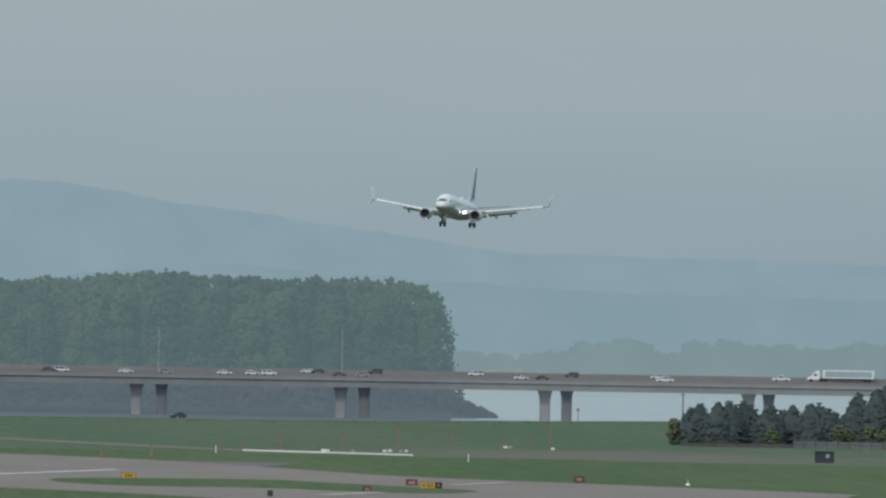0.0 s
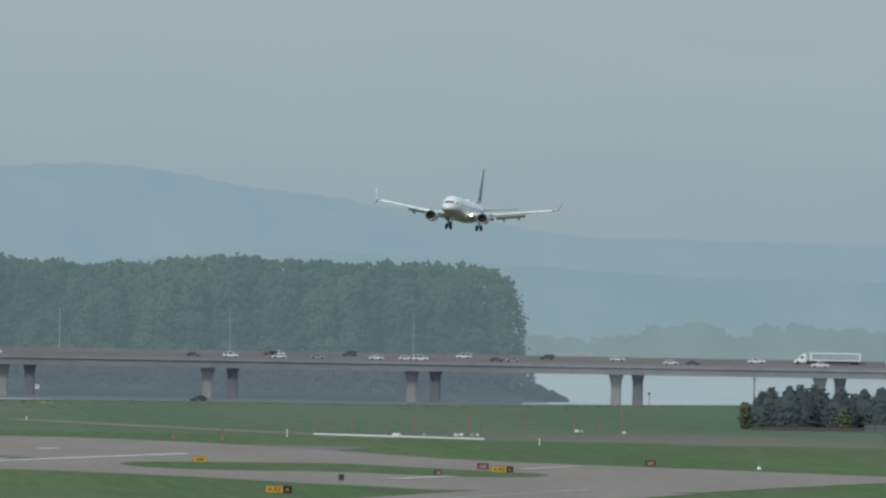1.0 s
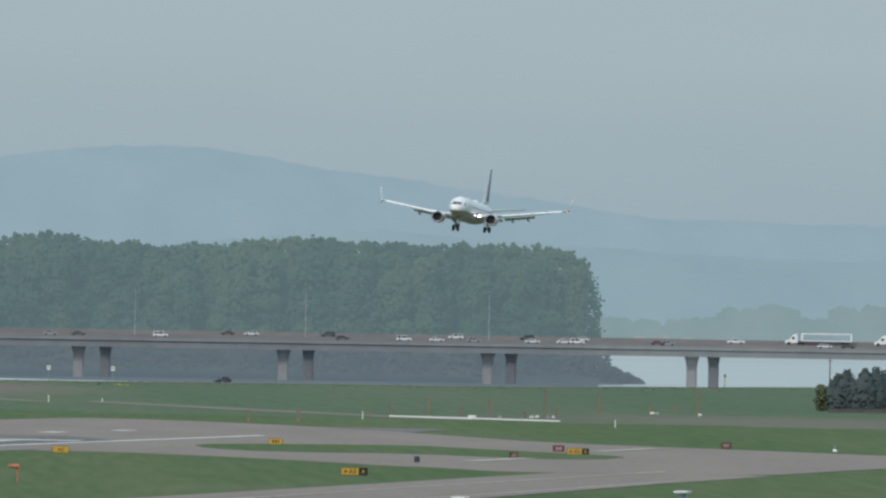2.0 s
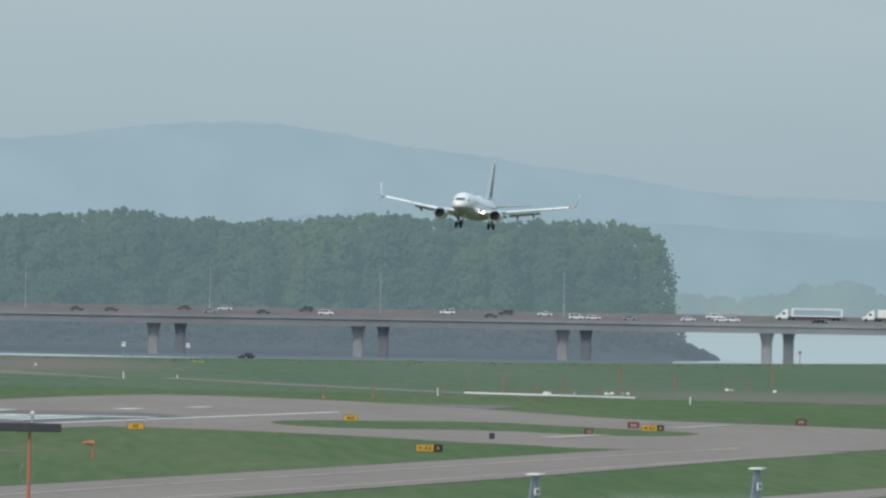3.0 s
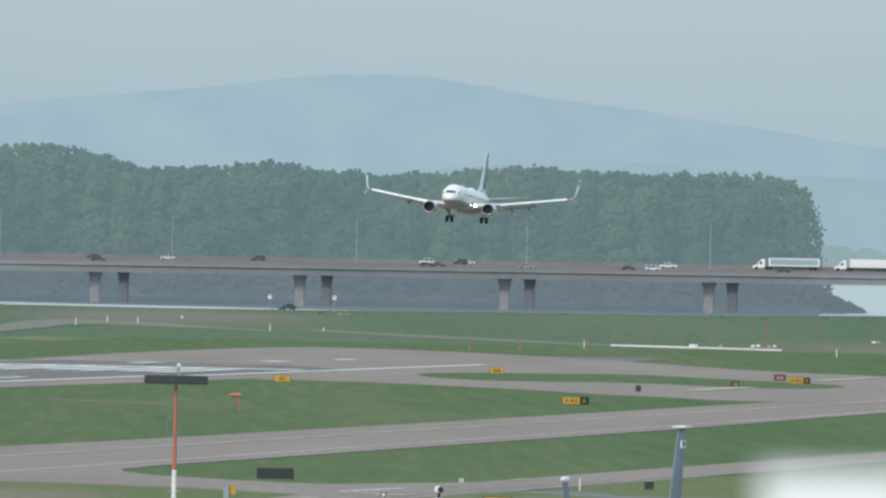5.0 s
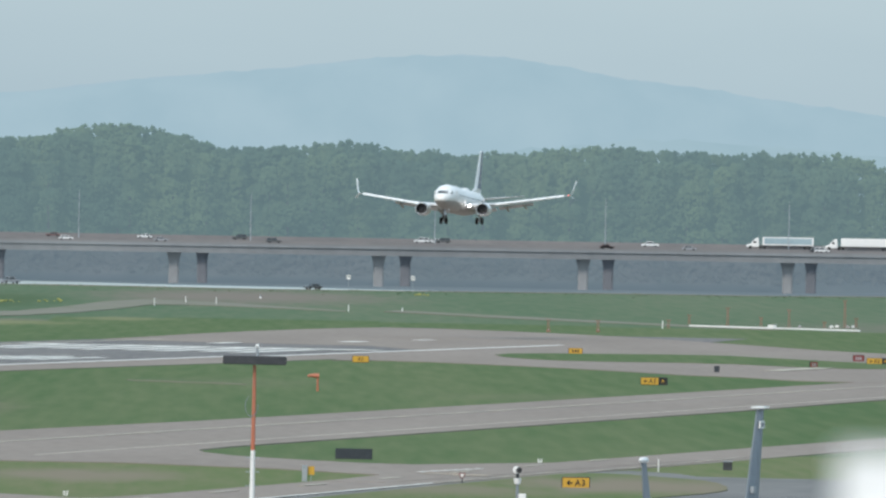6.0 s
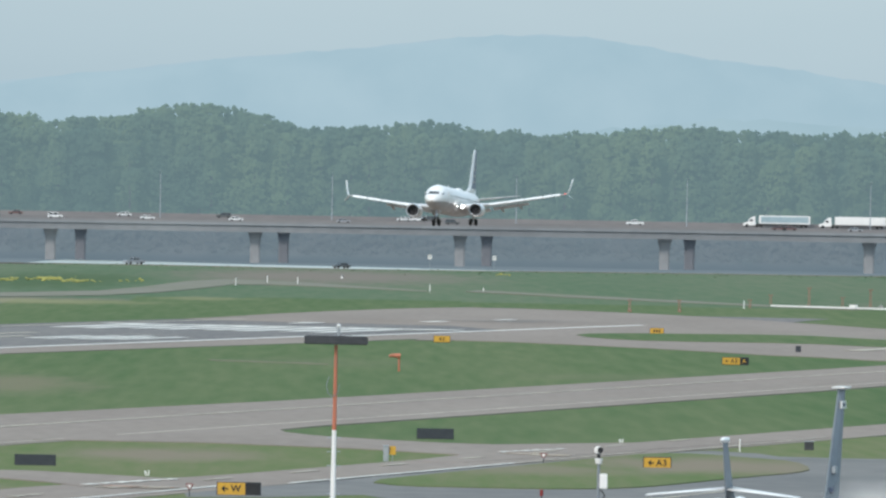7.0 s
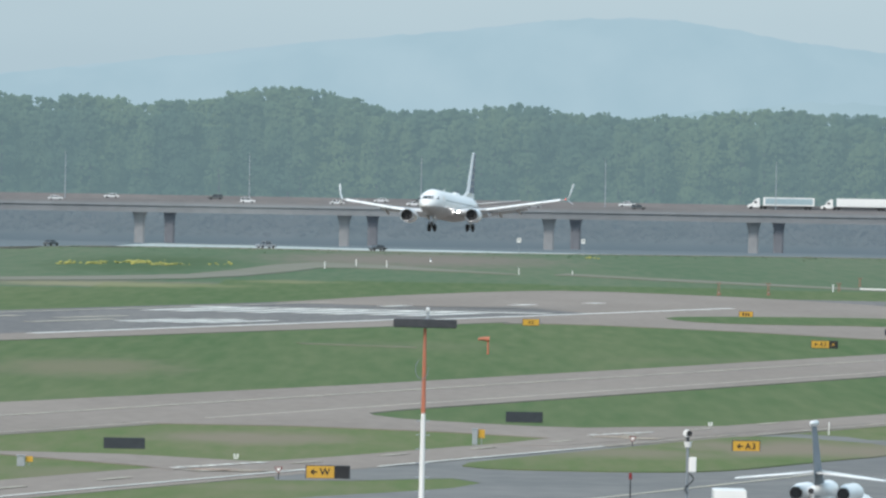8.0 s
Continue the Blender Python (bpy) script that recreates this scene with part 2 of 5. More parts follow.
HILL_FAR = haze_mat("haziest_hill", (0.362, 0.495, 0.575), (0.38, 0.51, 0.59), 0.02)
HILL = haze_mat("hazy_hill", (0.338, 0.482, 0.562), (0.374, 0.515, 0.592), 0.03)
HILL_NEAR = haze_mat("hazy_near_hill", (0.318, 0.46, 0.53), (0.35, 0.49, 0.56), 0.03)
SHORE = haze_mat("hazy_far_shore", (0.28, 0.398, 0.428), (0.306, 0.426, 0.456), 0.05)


# ---- builders ----
def part(name, bm, material, parent=None, label="", smooth=False):
    me = bpy.data.meshes.new(name)
    bm.normal_update()
    bm.to_mesh(me)
    bm.free()
    for m_ in (material if isinstance(material, (list, tuple)) else [material]):
        me.materials.append(m_)
    if smooth:
        me.polygons.foreach_set("use_smooth", [True] * len(me.polygons))
    ob = new(name, me)
    ob.parent = parent
    if label:
        ob["label"] = label
    return ob


def share(name, mesh, m, parent):
    ob = new(name, mesh)
    ob.parent = parent
    ob.matrix_basis = m
    return ob


def empty(name, m=None):
    ob = new(name)
    ob.empty_display_size = 0.5
    if m is not None:
        ob.matrix_basis = m
    return ob


def P(s, l, z=0.0):
    """Airfield plan (along the runway, across it) to the world."""
    return Vector((s * math.sin(TH) + l * math.cos(TH), s * math.cos(TH) - l * math.sin(TH), z))


def box(bm, c, size, bevel=0.0, m=None, mi=0):
    g = bmesh.ops.create_cube(bm, size=1.0, matrix=(m or Matrix()) @ Matrix.Translation(c) @ Matrix.Diagonal((*size, 1)))
    vs = g["verts"]
    fs = {f for v in vs for f in v.link_faces}
    for f in fs:
        f.material_index = mi
    if bevel:
        bmesh.ops.bevel(bm, geom=list({e for v in vs for e in v.link_edges}), offset=bevel, segments=2, affect="EDGES", clamp_overlap=True)
    return bm


def tube(bm, a, b, r0, r1=None, seg=12, caps=True):
    a, b = Vector(a), Vector(b)
    r1 = r0 if r1 is None else r1
    q = (b - a).to_track_quat("Z", "Y").to_matrix().to_4x4()
    bmesh.ops.create_cone(bm, cap_ends=caps, segments=seg, radius1=r0, radius2=r1, depth=(b - a).length, matrix=Matrix.Translation((a + b) / 2) @ q)
    return bm


def loft(bm, rings, close=True):
    rows = [[bm.verts.new(p) for p in ring] for ring in rings]
    n = len(rows[0])
    for r0, r1 in zip(rows, rows[1:]):
        for i in range(n):
            j = (i + 1) % n
            bm.faces.new((r0[i], r0[j], r1[j], r1[i]))
    if close:
        bm.faces.new(rows[0][::-1])
        bm.faces.new(rows[-1])
    bmesh.ops.recalc_face_normals(bm, faces=bm.faces[:])
    return bm


def smooth_outline(pts, rounds=2):
    for _ in range(rounds):
        nxt = []
        for a, b in zip(pts, pts[1:] + pts[:1]):
            nxt += [(a[0] * 0.75 + b[0] * 0.25, a[1] * 0.75 + b[1] * 0.25), (a[0] * 0.25 + b[0] * 0.75, a[1] * 0.25 + b[1] * 0.75)]
        pts = nxt
    return pts


def sheet(name, pts, z, material, label="", category="", soft=0, thick=0.3):
    """A paved or grassed area of the airfield, in plan coordinates, with its edge let into the ground."""
    if soft:
        pts = smooth_outline(list(pts), soft)
    bm = bmesh.new()
    f = bm.faces.new([bm.verts.new(P(s, l, z)) for s, l in pts])
    ex = bmesh.ops.extrude_face_region(bm, geom=[f])
    bmesh.ops.translate(bm, vec=(0, 0, -thick), verts=[v for v in ex["geom"] if isinstance(v, bmesh.types.BMVert)])
    bmesh.ops.recalc_face_normals(bm, faces=bm.faces[:])
    ob = part(name, bm, material)
    return tagged(ob, label, category, kind="structure")


def stripe(name, s0, s1, l0, l1, z, material, label, parent=None):
    bm = bmesh.new()
    q = [P(s0, l0, z), P(s1, l0, z), P(s1, l1, z), P(s0, l1, z)]
    lo = [bm.verts.new(v - Vector((0, 0, 0.02))) for v in q]
    hi = [bm.verts.new(v) for v in q]
    bm.faces.new(hi)
    for i in range(4):
        bm.faces.new((lo[i], lo[(i + 1) % 4], hi[(i + 1) % 4], hi[i]))
    bmesh.ops.recalc_face_normals(bm, faces=bm.faces[:])
    ob = part(name, bm, material, parent)
    return ob if parent else tagged(ob, label, "marking", kind="structure")


# ---- ground, water, distance ----
def crest(x):
    return float(np.interp(x, (-400, -190, -125, -88, -50, -27, -2, 44, 106, 135, 200, 233, 330, 600), (2480, 2710, 2810, 3040, 3045, 3022, 3000, 3012, 3072, 3095, 3190, 3250, 3340, 3400)))


def ground_z(x, y):
    over = y - crest(max(-600, min(600, x)))
    z = 0.0
    if y > 2200:
        z += 0.35 * noise.noise((x * 0.012, y * 0.004, 3.0)) * min(1, (y - 2200) / 300)
    if over > 0:
        z -= min(7.0, over * 0.09)
    return z


def build_ground():
    bm = bmesh.new()
    xs = [-4000, -2000, -900] + [-500 + 20 * i for i in range(51)] + [900, 2000, 4000]
    ys = [-600, -100, 200, 400] + [500 + 20 * i for i in range(150)] + [3600, 3900, 4300, 4985]
    rows = [[bm.verts.new((x, y, ground_z(x, y))) for x in xs] for y in ys]
    for j in range(len(ys) - 1):
        for i in range(len(xs) - 1):
            f = bm.faces.new((rows[j][i], rows[j][i + 1], rows[j + 1][i + 1], rows[j + 1][i]))
            cx, cy = (xs[i] + xs[i + 1]) / 2, (ys[j] + ys[j + 1]) / 2
            l = cx * math.cos(TH) - cy * math.sin(TH)
            s = cx * math.sin(TH) + cy * math.cos(TH)
            f.material_index = 1 if (s > 2120 - 0.25 * (l + 400) or l < -520) else 0
    ob = part("ground", bm, [GRASS, MEADOW])
    tagged(ob, "mown green airfield grass running into rough meadow", "ground", kind="structure")


def build_water():
    bm = bmesh.new()
    rows = [[bm.verts.new((x, y, z)) for x in (-4000, 4000)] for y, z in ((2850, -3.6), (3960, -3.6), (4985, 5.6))]
    for a, b in zip(rows, rows[1:]):
        bm.faces.new((a[0], a[1], b[1], b[0]))
    tagged(part("water", bm, WATER), "pale grey rippled river under overcast sky", "water", kind="structure")


def ridge(name, y, depth, base, peaks, material, label, rough_):
    """A long range of hills with a rounded back."""
    bm = bmesh.new()
    n = 700
    x0, x1 = peaks[0][0], peaks[-1][0]
    px, pz = [p[0] for p in peaks], [p[1] for p in peaks]
    rows = [[] for _ in range(5)]
    for i in range(n + 1):
        x = x0 + (x1 - x0) * i / n
        z = sum(float(np.interp(x + dx, px, pz)) for dx in (-18, -9, 0, 9, 18)) / 5 + rough_ * noise.noise((x * 0.03, y * 0.1, 0)) + rough_ * 0.8 * noise.noise((x * 0.11, 5.0, y)) + rough_ * 0.5 * noise.noise((x * 0.35, 9.0, y))
        for k, (fy, fz) in enumerate(((0, 0), (0.25, 0.62), (0.5, 0.9), (0.75, 1.0), (1.0, 0.6))):
            rows[k].append(bm.verts.new((x, y + depth * fy, base + (z - base) * fz)))
    for k in range(4):
        for i in range(n):
            bm.faces.new((rows[k][i], rows[k][i + 1], rows[k + 1][i + 1], rows[k + 1][i]))
    tagged(part(name, bm, material, smooth=True), label, "hills", kind="structure")


build_ground()
build_water()
CREST = [(-900, 45), (-233.2, 52.5), (-139.1, 63.2), (-82.6, 69.3), (-63.7, 73.0), (-44.9, 74.2), (-9.6, 77.2), (25.7, 81.8), (56.3, 85.2), (79.9, 85.4), (97.4, 84.7), (118.4, 83.2), (129.1, 78.2), (150.1, 76.5), (179.4, 73.4), (202.8, 69.1), (237.6, 65.5), (283.7, 58.0), (441.3, 56.1), (1200, 40)]
# pale ridge added behind the hill to soften its crest as haze would
ridge("backdrop_far_hill", 4950, 30, -6, [(x, z + 0.9) for x, z in CREST], HILL_FAR, "added palest crest that softens the edge of the wooded ridge like haze", 0.8)
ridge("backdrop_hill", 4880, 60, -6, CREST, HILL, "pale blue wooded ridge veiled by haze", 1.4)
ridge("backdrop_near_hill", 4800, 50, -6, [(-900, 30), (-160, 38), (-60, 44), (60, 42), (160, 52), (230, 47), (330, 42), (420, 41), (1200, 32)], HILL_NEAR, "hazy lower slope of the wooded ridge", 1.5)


# ---- foliage ----
def clump(verts, faces, c, r, squash=0.8, seed=0):
    """A small lumpy clump of leaves: a jittered icosahedron."""
    g = (1 + 5 ** 0.5) / 2
    base = [(-1, g, 0), (1, g, 0), (-1, -g, 0), (1, -g, 0), (0, -1, g), (0, 1, g), (0, -1, -g), (0, 1, -g), (g, 0, -1), (g, 0, 1), (-g, 0, -1), (-g, 0, 1)]
    tri = [(0, 11, 5), (0, 5, 1), (0, 1, 7), (0, 7, 10), (0, 10, 11), (1, 5, 9), (5, 11, 4), (11, 10, 2), (10, 7, 6), (7, 1, 8), (3, 9, 4), (3, 4, 2), (3, 2, 6), (3, 6, 8), (3, 8, 9), (4, 9, 5), (2, 4, 11), (6, 2, 10), (8, 6, 7), (9, 8, 1)]
    o = len(verts)
    a = random.uniform(0, 6.28)
    ca, sa = math.cos(a), math.sin(a)
    for x, y, z in base:
        k = r / 1.9 * random.uniform(0.7, 1.3)
        verts.append((c[0] + (x * ca - y * sa) * k, c[1] + (x * sa + y * ca) * k, c[2] + z * k * squash))
    faces.extend((i + o, j + o, k_ + o) for i, j, k_ in tri)


def mesh_part(name, verts, faces, material, parent=None, label=""):
    me = bpy.data.meshes.new(name)
    me.from_pydata(verts, [], faces)
    me.materials.append(material)
    ob = new(name, me)
    ob.parent = parent
    if label:
        ob["label"] = label
    return ob


WOOD_TOP = ((-200, 42.5), (-146, 43.2), (-127, 41.8), (-120, 43.6), (-100, 41), (-81, 42), (-68, 45), (-50, 47.8), (-40, 45.4), (-32, 43.6), (-16, 39.6), (26, 42.2), (39, 40), (65, 38.7), (92, 40.6), (109, 42), (152, 39.8), (163, 41), (190, 39.8), (199, 37), (204, 32), (208, 24))


def crown_z(x):
    """Height of the wood's top over the river along its length."""
    return float(np.interp(x, [a for a, b in WOOD_TOP], [b for a, b in WOOD_TOP])) + 0.5


def soften(ob, normals):
    """Shade leaves by the form of the whole crown."""
    ob.data.polygons.foreach_set("use_smooth", [True] * len(ob.data.polygons))
    ob.data.normals_split_custom_set_from_vertices(normals)


def leaf_bunch(verts, faces, c, r):
    """A small ragged bunch of leaves: a jittered octahedron."""
    o = len(verts)
    for x, y, z in ((1, 0, 0), (0, 1, 0), (-1, 0, 0), (0, -1, 0), (0, 0, 0.8), (0, 0, -0.8)):
        j = 0.35
        verts.append((c[0] + r * (x + random.uniform(-j, j)), c[1] + r * (y + random.uniform(-j, j)), c[2] + r * (z + random.uniform(-j, j))))
    faces.extend((o + a, o + b, o + d) for a, b, d in ((0, 1, 4), (1, 2, 4), (2, 3, 4), (3, 0, 4), (1, 0, 5), (2, 1, 5), (3, 2, 5), (0, 3, 5)))


def build_wood():
    random.seed(4)
    verts, faces, normals = [], [], []
    tv = bmesh.new()
    x = -190.0
    while x < 200:
        for row in range(3):
            tx, ty = x + random.uniform(-2.5, 2.5) + row * 3.0, 3846 + 13 * row + random.uniform(-5, 5)
            if tx > 202:
                continue
            top = crown_z(tx) + random.uniform(-1.2, 0.7) - (random.uniform(2.0, 6.0) if row == 0 else 0)
            spread = random.uniform(0.85, 1.3)
            tube(tv, (tx, ty + 2, -4), (tx + random.uniform(-1, 1), ty + 2, top * 0.75), 0.5, 0.12, seg=6)
            lobes = []
            n = 9
            for k in range(n):
                f = (k + random.random()) / n
                z = top * (0.06 + 0.88 * f)
                w = random.uniform(2.6, 4.4) * spread * (1.1 - 0.5 * max(0, f - 0.5) / 0.5)
                lobes.append((tx + random.uniform(-3.0, 3.0) * spread * (1.1 - 0.75 * f), ty + random.uniform(-3.2, 2.0) * (1.1 - 0.6 * f), z, w, random.uniform(2.6, 4.2)))
            lobes.append((tx + random.uniform(-0.8, 0.8), ty, top - 2.6, random.uniform(2.2, 3.2), 2.6))
            for at_, (lx, ly, lz, w, h) in enumerate(lobes):
                peak = at_ >= n - 2
                for _ in range(int(19 * w) if row == 0 else int(13 * w)):
                    a, b = random.uniform(math.pi * 0.92, math.pi * 2.08), random.uniform(-0.75, 1.25)
                    k = random.uniform(0.45, 1.0) if peak else random.uniform(0.75, 1.08)
                    c = (lx + math.cos(a) * math.cos(b) * w * k, ly + math.sin(a) * math.cos(b) * w * k, lz + math.sin(b) * h * k)
                    leaf_bunch(verts, faces, c, random.uniform(0.5, 1.05) if peak else random.uniform(0.38, 0.82))
                    up = 0.3 + 0.6 * max(0.0, (c[2] - top + 8) / 8)
                    nv = Vector(((c[0] - tx) / 9.0 + 0.15 * (c[0] - lx) / w, -0.9, up + 0.15 * math.sin(b))).normalized()
                    normals.extend([nv] * 6)
        x += random.uniform(2.8, 4.6)
    # loose twigs at the open end of the wood
    for _ in range(420):
        z = random.uniform(3, 33)
        c = (202.5 + abs(random.gauss(0, 1.1)) - max(0, z - 24) * 0.3, 3852 + random.uniform(-8, 12), z)
        leaf_bunch(verts, faces, c, random.uniform(0.25, 0.6))
        normals.extend([Vector((0.5, -0.8, 0.33)).normalized()] * 6)
    # solid inside of the wood, added so that gaps between leaves stay pale
    inner = bmesh.new()
    rings = []
    for i in range(157):
        bx = -200 + i * 2.5
        z = (crown_z(bx) - 4.2) * (1.0 if bx < 188 else 0.9) + 1.2 * noise.noise((bx * 0.4, 0, 0))
        front = 3846 + 4.5 * noise.noise((bx * 0.13, 3, 0))
        rings.append([(bx, front, -4), (bx, front + 1.5 * noise.noise((bx * 0.2, 9, 0)), z * 0.3), (bx, front + 1 + 2 * noise.noise((bx * 0.2, 15, 0)), z * 0.6), (bx, front + 5, z * 0.84), (bx, 3866, z), (bx, 3890, z * 0.8), (bx, 3895, -4)])
    loft(inner, rings)
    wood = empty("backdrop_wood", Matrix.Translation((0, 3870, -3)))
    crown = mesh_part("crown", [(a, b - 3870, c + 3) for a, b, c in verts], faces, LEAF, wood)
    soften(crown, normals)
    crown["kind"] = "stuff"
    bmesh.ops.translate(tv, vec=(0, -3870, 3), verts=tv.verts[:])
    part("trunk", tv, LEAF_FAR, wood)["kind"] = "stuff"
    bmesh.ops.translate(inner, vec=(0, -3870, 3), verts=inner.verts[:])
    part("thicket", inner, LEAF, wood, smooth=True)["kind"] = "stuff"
    tagged(wood, "dense tall cottonwood wood in hazy green leaf on the river island", "wood", kind="stuff")
    # scrub on the bank under the wood
    verts, faces, normals = [], [], []
    for _ in range(15000):
        bx = random.uniform(-195, 207)
        z = random.uniform(-3.8, 7.0)
        near = 82 * min(1.0, max(0.0, (200 - bx) / 40))
        leaf_bunch(verts, faces, (bx, 3826 - near + random.uniform(-4, 8) + max(0, z) * 1.2, z), random.uniform(0.4, 1.0))
        normals.extend([Vector((0.35 * noise.noise((bx * 0.12, z * 0.12, 0)), -0.75, 0.55 + 0.3 * noise.noise((bx * 0.08, z * 0.2, 4)))).normalized()] * 6)
    for _ in range(900):
        bx = 203 + random.triangular(0, 15, 0)
        c = (bx, 3822 + random.uniform(-5, 8), random.uniform(-3.6, max(-3.0, 3.8 - (bx - 203) * 0.42)))
        leaf_bunch(verts, faces, c, random.uniform(0.3, 0.75))
        normals.extend([Vector((0.3, -0.7, 0.6)).normalized()] * 6)
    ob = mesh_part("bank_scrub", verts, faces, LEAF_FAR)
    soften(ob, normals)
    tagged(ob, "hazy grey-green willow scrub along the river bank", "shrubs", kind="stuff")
    # low earth bank with a flat in front, part land, part the wood's dark reflection drawn as ground; the open water
    # narrows to a strip beside it
    bm = bmesh.new()
    rings = []
    for i in range(140):
        bx = -340 + i * 3.95
        rise_ = 1.0 if bx < 195 else max(0.05, 1 - (bx - 195) / 14)
        near = 82 * min(1.0, max(0.0, (200 - bx) / 40))
        shore = float(np.interp(bx, (-340, -114, -102, -92, -60, -32, -3, 30, 59, 100, 150, 180, 192, 200), (3250, 3250, 3500, 3720, 3690, 3640, 3623, 3582, 3556, 3480, 3500, 3570, 3620, 3780)))
        shore = min(shore, 3800 - near) + 5 * noise.noise((bx * 0.06, 0, 0))
        rings.append([(bx, shore - 8, -4.4), (bx, shore, -3.5), (bx, max(shore + 4, 3816 - near), -3.4), (bx, max(shore + 6, 3822 - near), -2.6 + 1.6 * rise_), (bx, 3840 - near, 9.0 * rise_ - 2.0), (bx, 3935, 9.0 * rise_ - 2.0), (bx, 3960, -4.4)])
    loft(bm, rings)
    tagged(part("island_bank", bm, LEAF_FAR), "low scrubby bank of the wooded island, its flat standing for a dark reflection", "bank", kind="structure")


def build_far_shore():
    random.seed(9)
    verts, faces = [], []
    x = 120.0
    while x < 560:
        top = 14 + 7 * math.exp(-((x - 310) / 22.0) ** 2) + 4.0 * noise.noise((x * 0.03, 2.0, 0)) + 3 * noise.noise((x * 0.1, 4.0, 0)) + (6 if x > 345 else 0)
        for _ in range(16):
            clump(verts, faces, (x + random.uniform(-5, 5), 4660 + random.uniform(-8, 20), random.uniform(1, top)), random.uniform(1.8, 4.2), 0.8)
        x += 1.6
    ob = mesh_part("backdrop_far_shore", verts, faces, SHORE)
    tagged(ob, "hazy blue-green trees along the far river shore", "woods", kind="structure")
    bm = bmesh.new()
    for bx, w, h in ((262, 5, 2.2), (270, 7, 3.0), (281, 4, 2.0), (296, 9, 1.8), (318, 6, 1.6), (352, 8, 1.8)):
        box(bm, (bx, 4635, 8.0 + h / 2), (w, 5, h), 0.2)
        box(bm, (bx, 4640, 5), (w * 1.1, 4, 6), 0.2)
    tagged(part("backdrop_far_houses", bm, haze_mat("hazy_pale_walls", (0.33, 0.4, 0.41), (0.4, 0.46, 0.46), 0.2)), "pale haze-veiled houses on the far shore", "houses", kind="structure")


build_wood()
build_far_shore()

# ---- airfield paving ----
sheet("runway", [(500, -372), (1380, -362.5), (1475, -361), (1800, -355), (1960, -370), (1960, -437), (500, -437)], 0.05, RUNWAY, "grey worn asphalt runway with pale shoulders", "runway")
sheet("pavement_runway_end", [(1575, -358), (1591, -350), (1557, -323), (1530, -306), (1504.1, -292.6), (1497.0, -285.3), (1484.2, -277.5), (1473.2, -272.5), (1469.2, -263), (1469.2, -238), (1560, -237), (1668, -230), (1700, -250), (1755, -292), (1790, -322), (1870, -354), (1940, -384), (1990, -410), (2040, -447), (2000, -451), (1894, -447), (1800, -438), (1765, -436), (1750, -374)], 0.08, ASPHALT, "grey asphalt holding pad beyond the runway end", "pavement", soft=1)
sheet("taxiway", [(500, -269.2), (995, -269.2), (1049, -267.3), (1114, -264.9), (1256, -263.8), (1480, -263.5), (1480, -237), (500, -237)], 0.06, ASPHALT, "grey asphalt taxiway parallel to the runway", "taxiway")
sheet("grass_verge", [(560, -236.8), (930, -236.8), (930, -226), (918, -211), (930, -200), (1010, -188), (1010, -164), (560, -164)], 0.03, DRY_GRASS, "yellowish dry mown grass verge beside the road", "grass")
sheet("runway_shoulder", [(500, -388), (1000, -383.5), (1400, -377), (1812, -370.5), (1812, -355), (1475, -361), (1380, -362.5), (500, -372)], 0.055, ASPHALT, "pale asphalt shoulder along the runway", "runway")
sheet("track_meadow", [(2375, -522), (2280, -474), (2172, -419), (2138, -396), (2120, -396), (2152, -418), (2248, -472), (2345, -518)], 0.1, DIRT, "thin pale track through the meadow", "track")
sheet("taxiway_link", [(925, -240), (928, -226), (918, -211), (905, -200), (880, -199), (880, -194), (985, -190), (965, -197), (944, -206), (947, -212), (956, -220), (963.5, -225.6), (974, -230.6), (983, -233.2), (1000, -234.2), (1240, -234.2), (1400, -236.8), (1400, -240)], 0.09, ASPHALT, "curved asphalt link between taxiway and road", "taxiway")
sheet("service_road", [(500, -203.5), (783, -203), (830, -200), (930, -199), (1300, -190), (1300, -182), (960, -187.5), (880, -190), (500, -192)], 0.07, ASPHALT, "grey asphalt airfield service road", "road")
sheet("pavement_spur", [(826, -226), (825, -214), (812, -200), (785, -200), (795, -205), (817, -221), (818, -240), (834, -240)], 0.1, ASPHALT, "narrow asphalt spur across the grass", "pavement")
sheet("apron", [(500, -176.8), (731, -176.8), (744, -175), (758, -174), (772, -175.3), (782, -179.6), (770.5, -183.7), (767, -188.3), (785, -193), (830, -191.5), (925, -190.5), (940, -187), (934, -182), (925, -178.5), (923.6, -173.5), (925, -168), (925.8, -157), (1100, -150), (1100, 60), (400, 60), (400, -176.8)], 0.05, APRON, "dark grey asphalt parking apron", "apron")
sheet("grass_island", [(1684, -356), (1705, -350), (1722, -330), (1700, -318), (1664, -298), (1640, -283), (1601, -281), (1597, -291), (1628, -312), (1618, -330), (1640, -344)], 0.12, GRASS, "narrow green grass island between taxiway links", "grass", soft=1)
sheet("grass_a_three", [(816, -187.5), (841, -188.2), (891, -188.6), (914, -189.0), (925, -188.5), (926.5, -185), (916, -179), (908, -173.9), (884, -167.9), (870, -166.5), (855, -167.2), (834, -167.4), (819, -167.5), (811, -169), (807, -173), (807, -177), (806, -182)], 0.12, DRY_GRASS, "yellowish worn grass island between road and apron", "grass", soft=1)
sheet("track_field", [(1367.8, -333.5), (1355.5, -316.8), (1351.0, -314.8), (1363.0, -331.4)], 0.1, DIRT, "thin pale worn line across the mown grass", "track")


